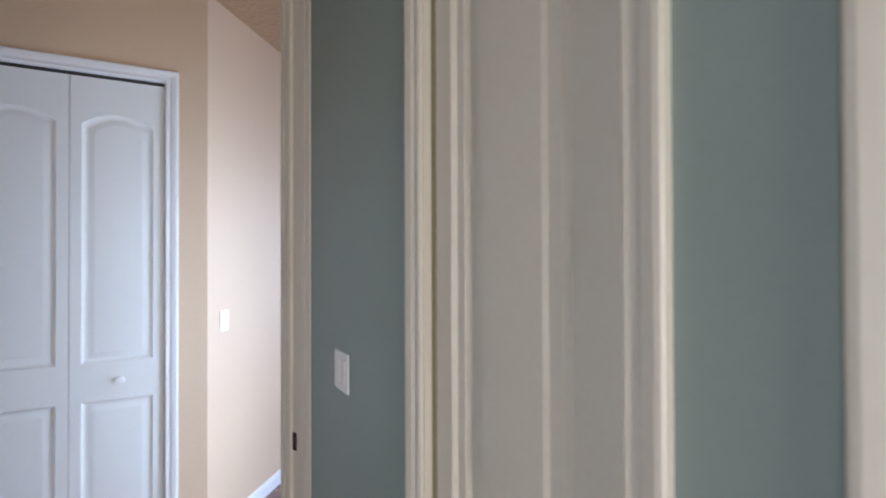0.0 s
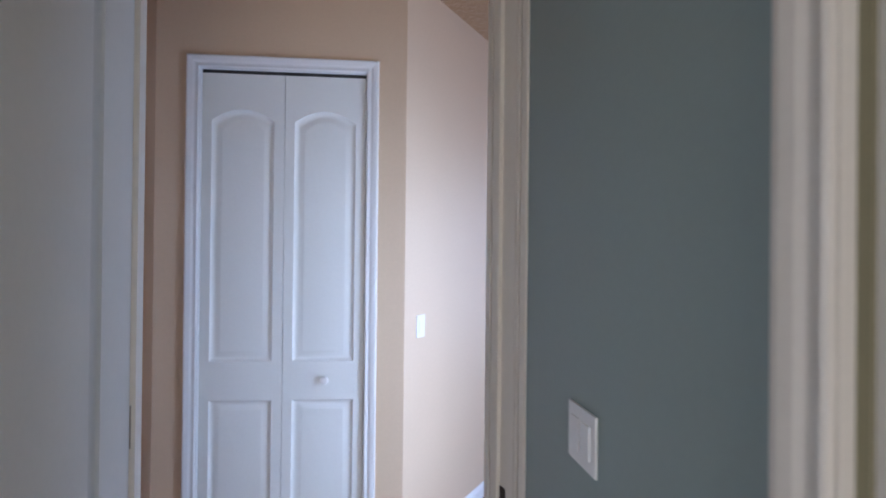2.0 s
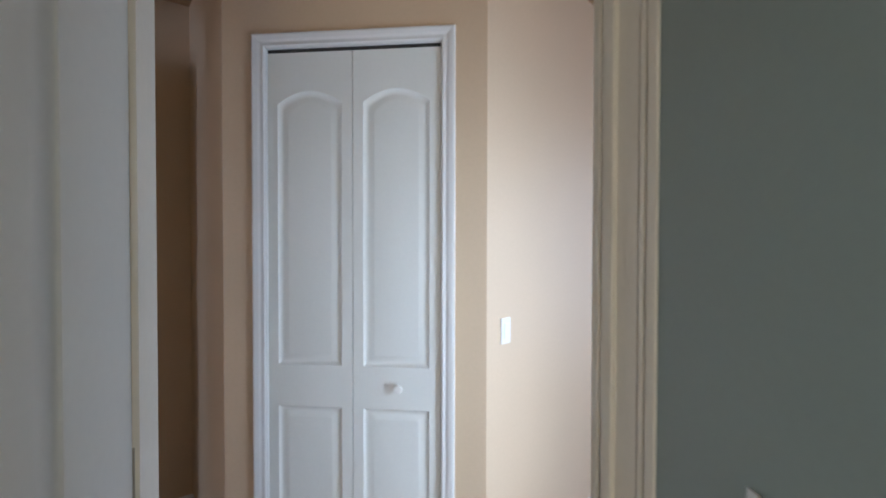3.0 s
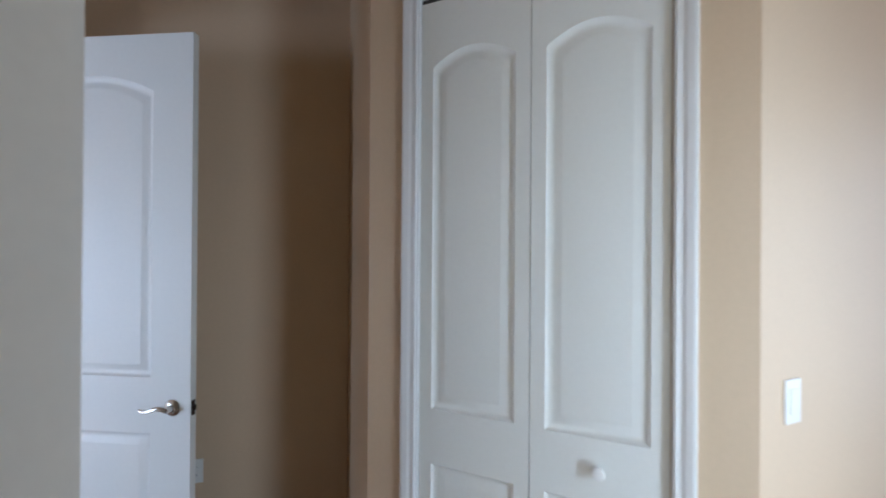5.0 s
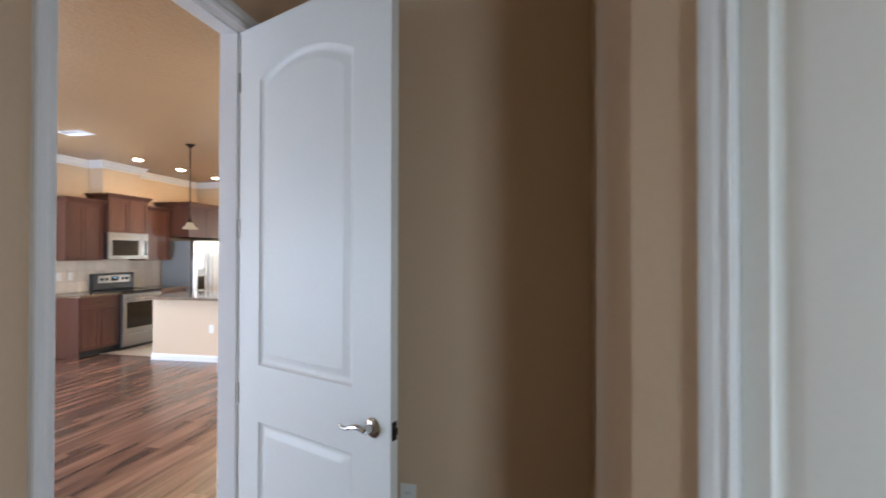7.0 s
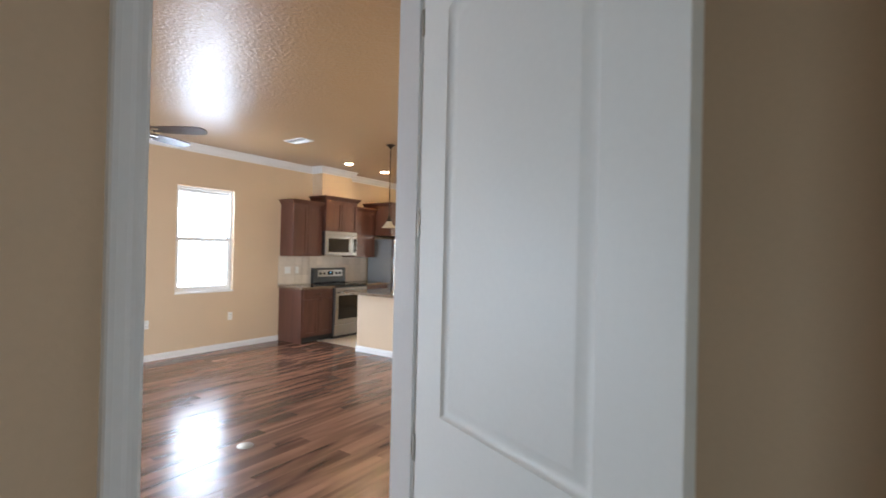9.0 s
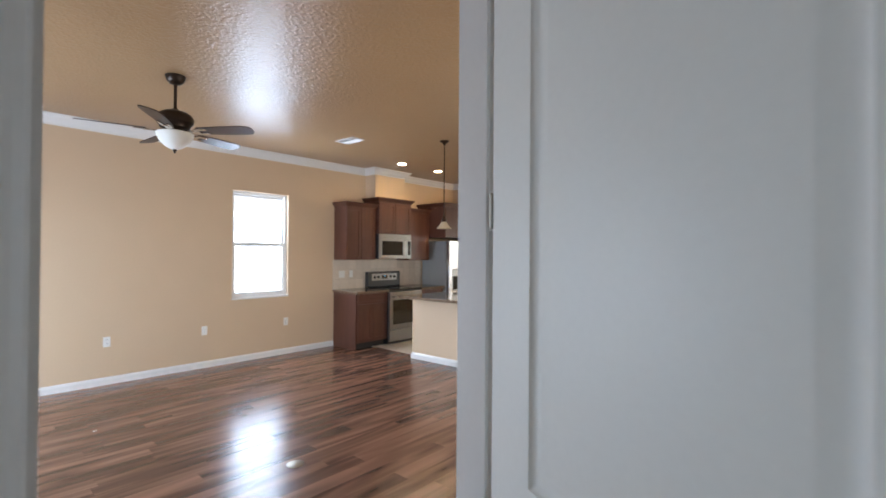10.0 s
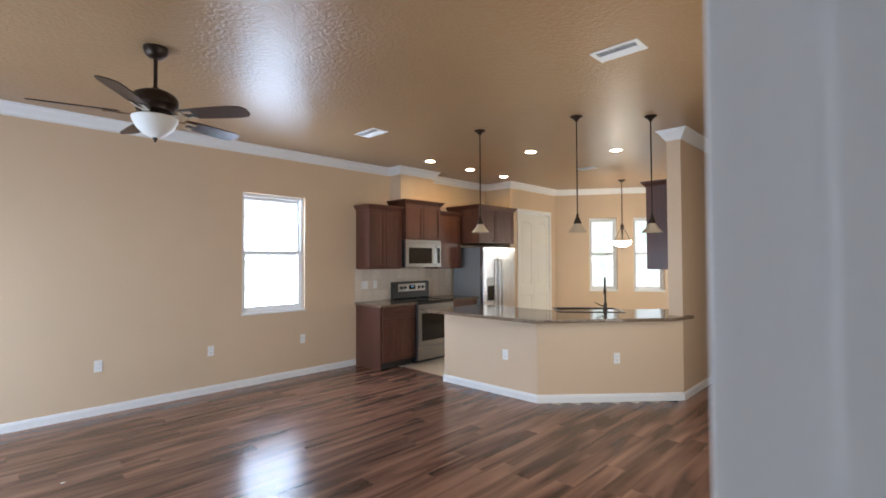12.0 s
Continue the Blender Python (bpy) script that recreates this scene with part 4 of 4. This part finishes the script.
# refrigerator
fr = thing("refrigerator", "stainless side-by-side refrigerator with grey sides and a dispenser", "refrigerator", Matrix.Translation((-8.825, -6.13, 0)) @ Matrix.Rotation(math.pi, 4, "Z"))
part("body", boxes(((0, -0.62, 0.03), (0.90, 0, 1.745)), bevel=0.004), FRIDGESIDE, fr, "grey enamel cabinet")
part("grille", boxes(((0.01, -0.60, 0.0), (0.89, -0.05, 0.03))), BLACKPL, fr)
f1 = part("freezer_door", boxes(((0.002, -0.70, 0.035), (0.385, -0.625, 1.755)), bevel=0.012), BRIGHTSTEEL, fr, "brushed steel freezer door")
f2 = part("fridge_door", boxes(((0.392, -0.70, 0.035), (0.898, -0.625, 1.755)), bevel=0.012), BRIGHTSTEEL, fr, "brushed steel door")
for d, hx in ((f1, 0.345), (f2, 0.432)):
    part("handle", tube([(hx, -0.695, 0.55), (hx, -0.745, 0.58), (hx, -0.762, 1.05), (hx, -0.745, 1.52), (hx, -0.695, 1.55)], 0.013, 10), STEEL, d, "curved steel bar handle", round_=True)
part("dispenser", boxes(((0.09, -0.7035, 0.82), (0.30, -0.697, 1.22)), bevel=0.004), STEEL, f1)
part("dispenser_recess", boxes(((0.105, -0.706, 0.84), (0.285, -0.702, 1.09)), bevel=0.003), BLACK, f1, "black dispenser recess")

# cabinet on the kitchen end wall
cu = thing("wall_cabinet", "dark cherry wall cabinet hung on the kitchen end wall", "cabinet", Matrix.Translation((-8.53, -2.302, 0)))
part("body", boxes(((-0.9, -0.31, 1.41), (0, 0, 2.40)), bevel=0.001), CHERRY, cu)
part("crown", profile_run([(0, 0), (0.008, 0), (0.012, 0.012), (0.030, 0.040), (0.045, 0.052), (0.047, 0.07), (0, 0.07)], [(0, 0), (0, -0.33), (-0.9, -0.33)]), CHERRY, cu, "", Matrix.Translation((0, 0, 2.396)))
for i in range(2):
    shaker_door(cu, -0.9 + i * 0.45 + 0.003, -0.45 + i * 0.45 - 0.003, 1.414, 2.39, -0.3105)

# nook chandelier
nk = thing("chandelier", "bronze chain-hung bowl chandelier in the breakfast nook", "chandelier", Matrix.Translation((-11.05, -4.03, CEIL)))
part("canopy", lathe([(0.065, 0), (0.06, -0.015), (0.02, -0.04), (0.0, -0.042)], 20), BRONZE, nk, round_=True)
part("stem", lathe([(0.008, -0.03), (0.008, -0.80)], 10), BRONZE, nk)
part("hub", lathe([(0.0, -0.78), (0.02, -0.80), (0.035, -0.85), (0.018, -0.90), (0.01, -1.08), (0.0, -1.08)], 16), BRONZE, nk, round_=True)
for i in range(3):
    a = 2 * math.pi * i / 3 + 0.4
    part("arm", tube([(0.02 * math.cos(a), 0.02 * math.sin(a), -0.87), (0.08 * math.cos(a), 0.08 * math.sin(a), -0.96), (0.16 * math.cos(a), 0.16 * math.sin(a), -1.11)], 0.006, 8), BRONZE, nk, round_=True)
part("bowl", lathe([(0.150, -1.110), (0.156, -1.117), (0.145, -1.155), (0.10, -1.192), (0.04, -1.210), (0.0, -1.213)], 28), NOOKBOWL, nk, "lit white glass bowl", round_=True)
part("finial", lathe([(0.014, -1.212), (0.016, -1.227), (0.006, -1.25), (0.0, -1.252)], 12), BRONZE, nk, round_=True)

# ---- pieces: backsplash, floor tiles, planks ----
bs = thing("backsplash", "tumbled beige travertine tile backsplash", "backsplash", Matrix.Translation((0, -6.16, 0)), kind="structure")
part("grout_bed", boxes(((-8.82, 0.0, 0.91), (-6.755, 0.004, 1.40))), GROUT, bs)
TS = 0.157
tile_me = mesh_of("tile", boxes(((0.001, 0.004, 0.001), (TS - 0.001, 0.0105, TS - 0.001)), bevel=0.0015), TRAVERTINE)
rnd = random.Random(4)
for r in range(3):
    for c in range(int(2.06 / TS)):
        t = new("tile", tile_me)
        t.parent = bs
        t.location = (-6.757 - (c + 1) * TS, rnd.uniform(-0.0006, 0.0006), 0.912 + r * (TS + 0.0055))
        t.scale = (1, 1, 1.03)
outlet(wm, 0.785 * -1 + 6.93, 1.16, "switch", 2, "white switch plate on the tile backsplash", 0.011)
outlet(wm, 0.785 * -1 + 7.12, 1.16, label="white outlet on the tile backsplash", out=0.011)

kt = thing("kitchen_tile_floor", "square beige ceramic floor tiles with pale joints", "tile floor", Matrix.Identity(4), kind="structure")
part("grout_bed", boxes(((-13.5, -6.16, -0.006), (-7.16, -2.3, -0.004))), GROUT, kt)
ft_me = mesh_of("floor_tile", boxes(((0.002, 0.002, -0.005), (0.448, 0.448, 0.0)), bevel=0.0015), TILE)
for i in range(8):
    for j in range(8):
        x, y = -7.61 - 0.45 * i, -6.15 + 0.45 * j
        if y > -4.62 and x + 0.4 > -7.12 - max(0.0, 1.097 * (y + 0.45 + 3.24)):
            continue
        t = new("floor_tile", ft_me)
        t.parent = kt
        t.location = (x, y, 0)
part("transition_strip", boxes(((-7.175, -5.55, -0.005), (-7.145, -4.60, 0.004)), bevel=0.002), CHERRY, kt, "dark wood transition strip")

PW, PL = 0.142, 1.21
plank_me = {}


def plank(length):
    key = round(length, 2)
    if key not in plank_me:
        plank_me[key] = mesh_of("plank", boxes(((0.0003, 0.0003, -0.006), (key - 0.0003, PW - 0.0003, 0.0)), bevel=0.0005), FLOORWOOD)
    return plank_me[key]


rnd = random.Random(11)
rest = bmesh.new()
y = -6.16
while y < 4.6:
    for xa, xb, ok in ((-10.0, -0.785, y < -0.4), (-0.785, 1.9, -1.7 <= y < -0.4), (-4.4, 1.9, y >= -0.4)):
        if not ok:
            continue
        lo = xa
        if xa < -1:
            if y < -4.62:
                lo = -7.15
            elif y < -3.3:
                lo = -7.12
            elif y < -2.2:
                lo = -7.15 - 1.097 * (y + 3.2)
        x = lo - rnd.uniform(0, PL)
        while x < xb:
            a, b = max(x, lo), min(x + PL, xb)
            if b - a > 0.05:
                if -7.4 < a < -2.6 and y < -0.3:
                    o = new("plank", plank(round(b - a, 2)))
                    o.parent = floor
                    o.location = (a, y, 0)
                else:
                    box(rest, (a + 0.0008, y + 0.0008, -0.006), (b - 0.0008, y + PW - 0.0008, 0.0))
            x += PL
    y += PW
o = part("planks", rest, FLOORWOOD, floor)
tagged(o, kind="stuff")
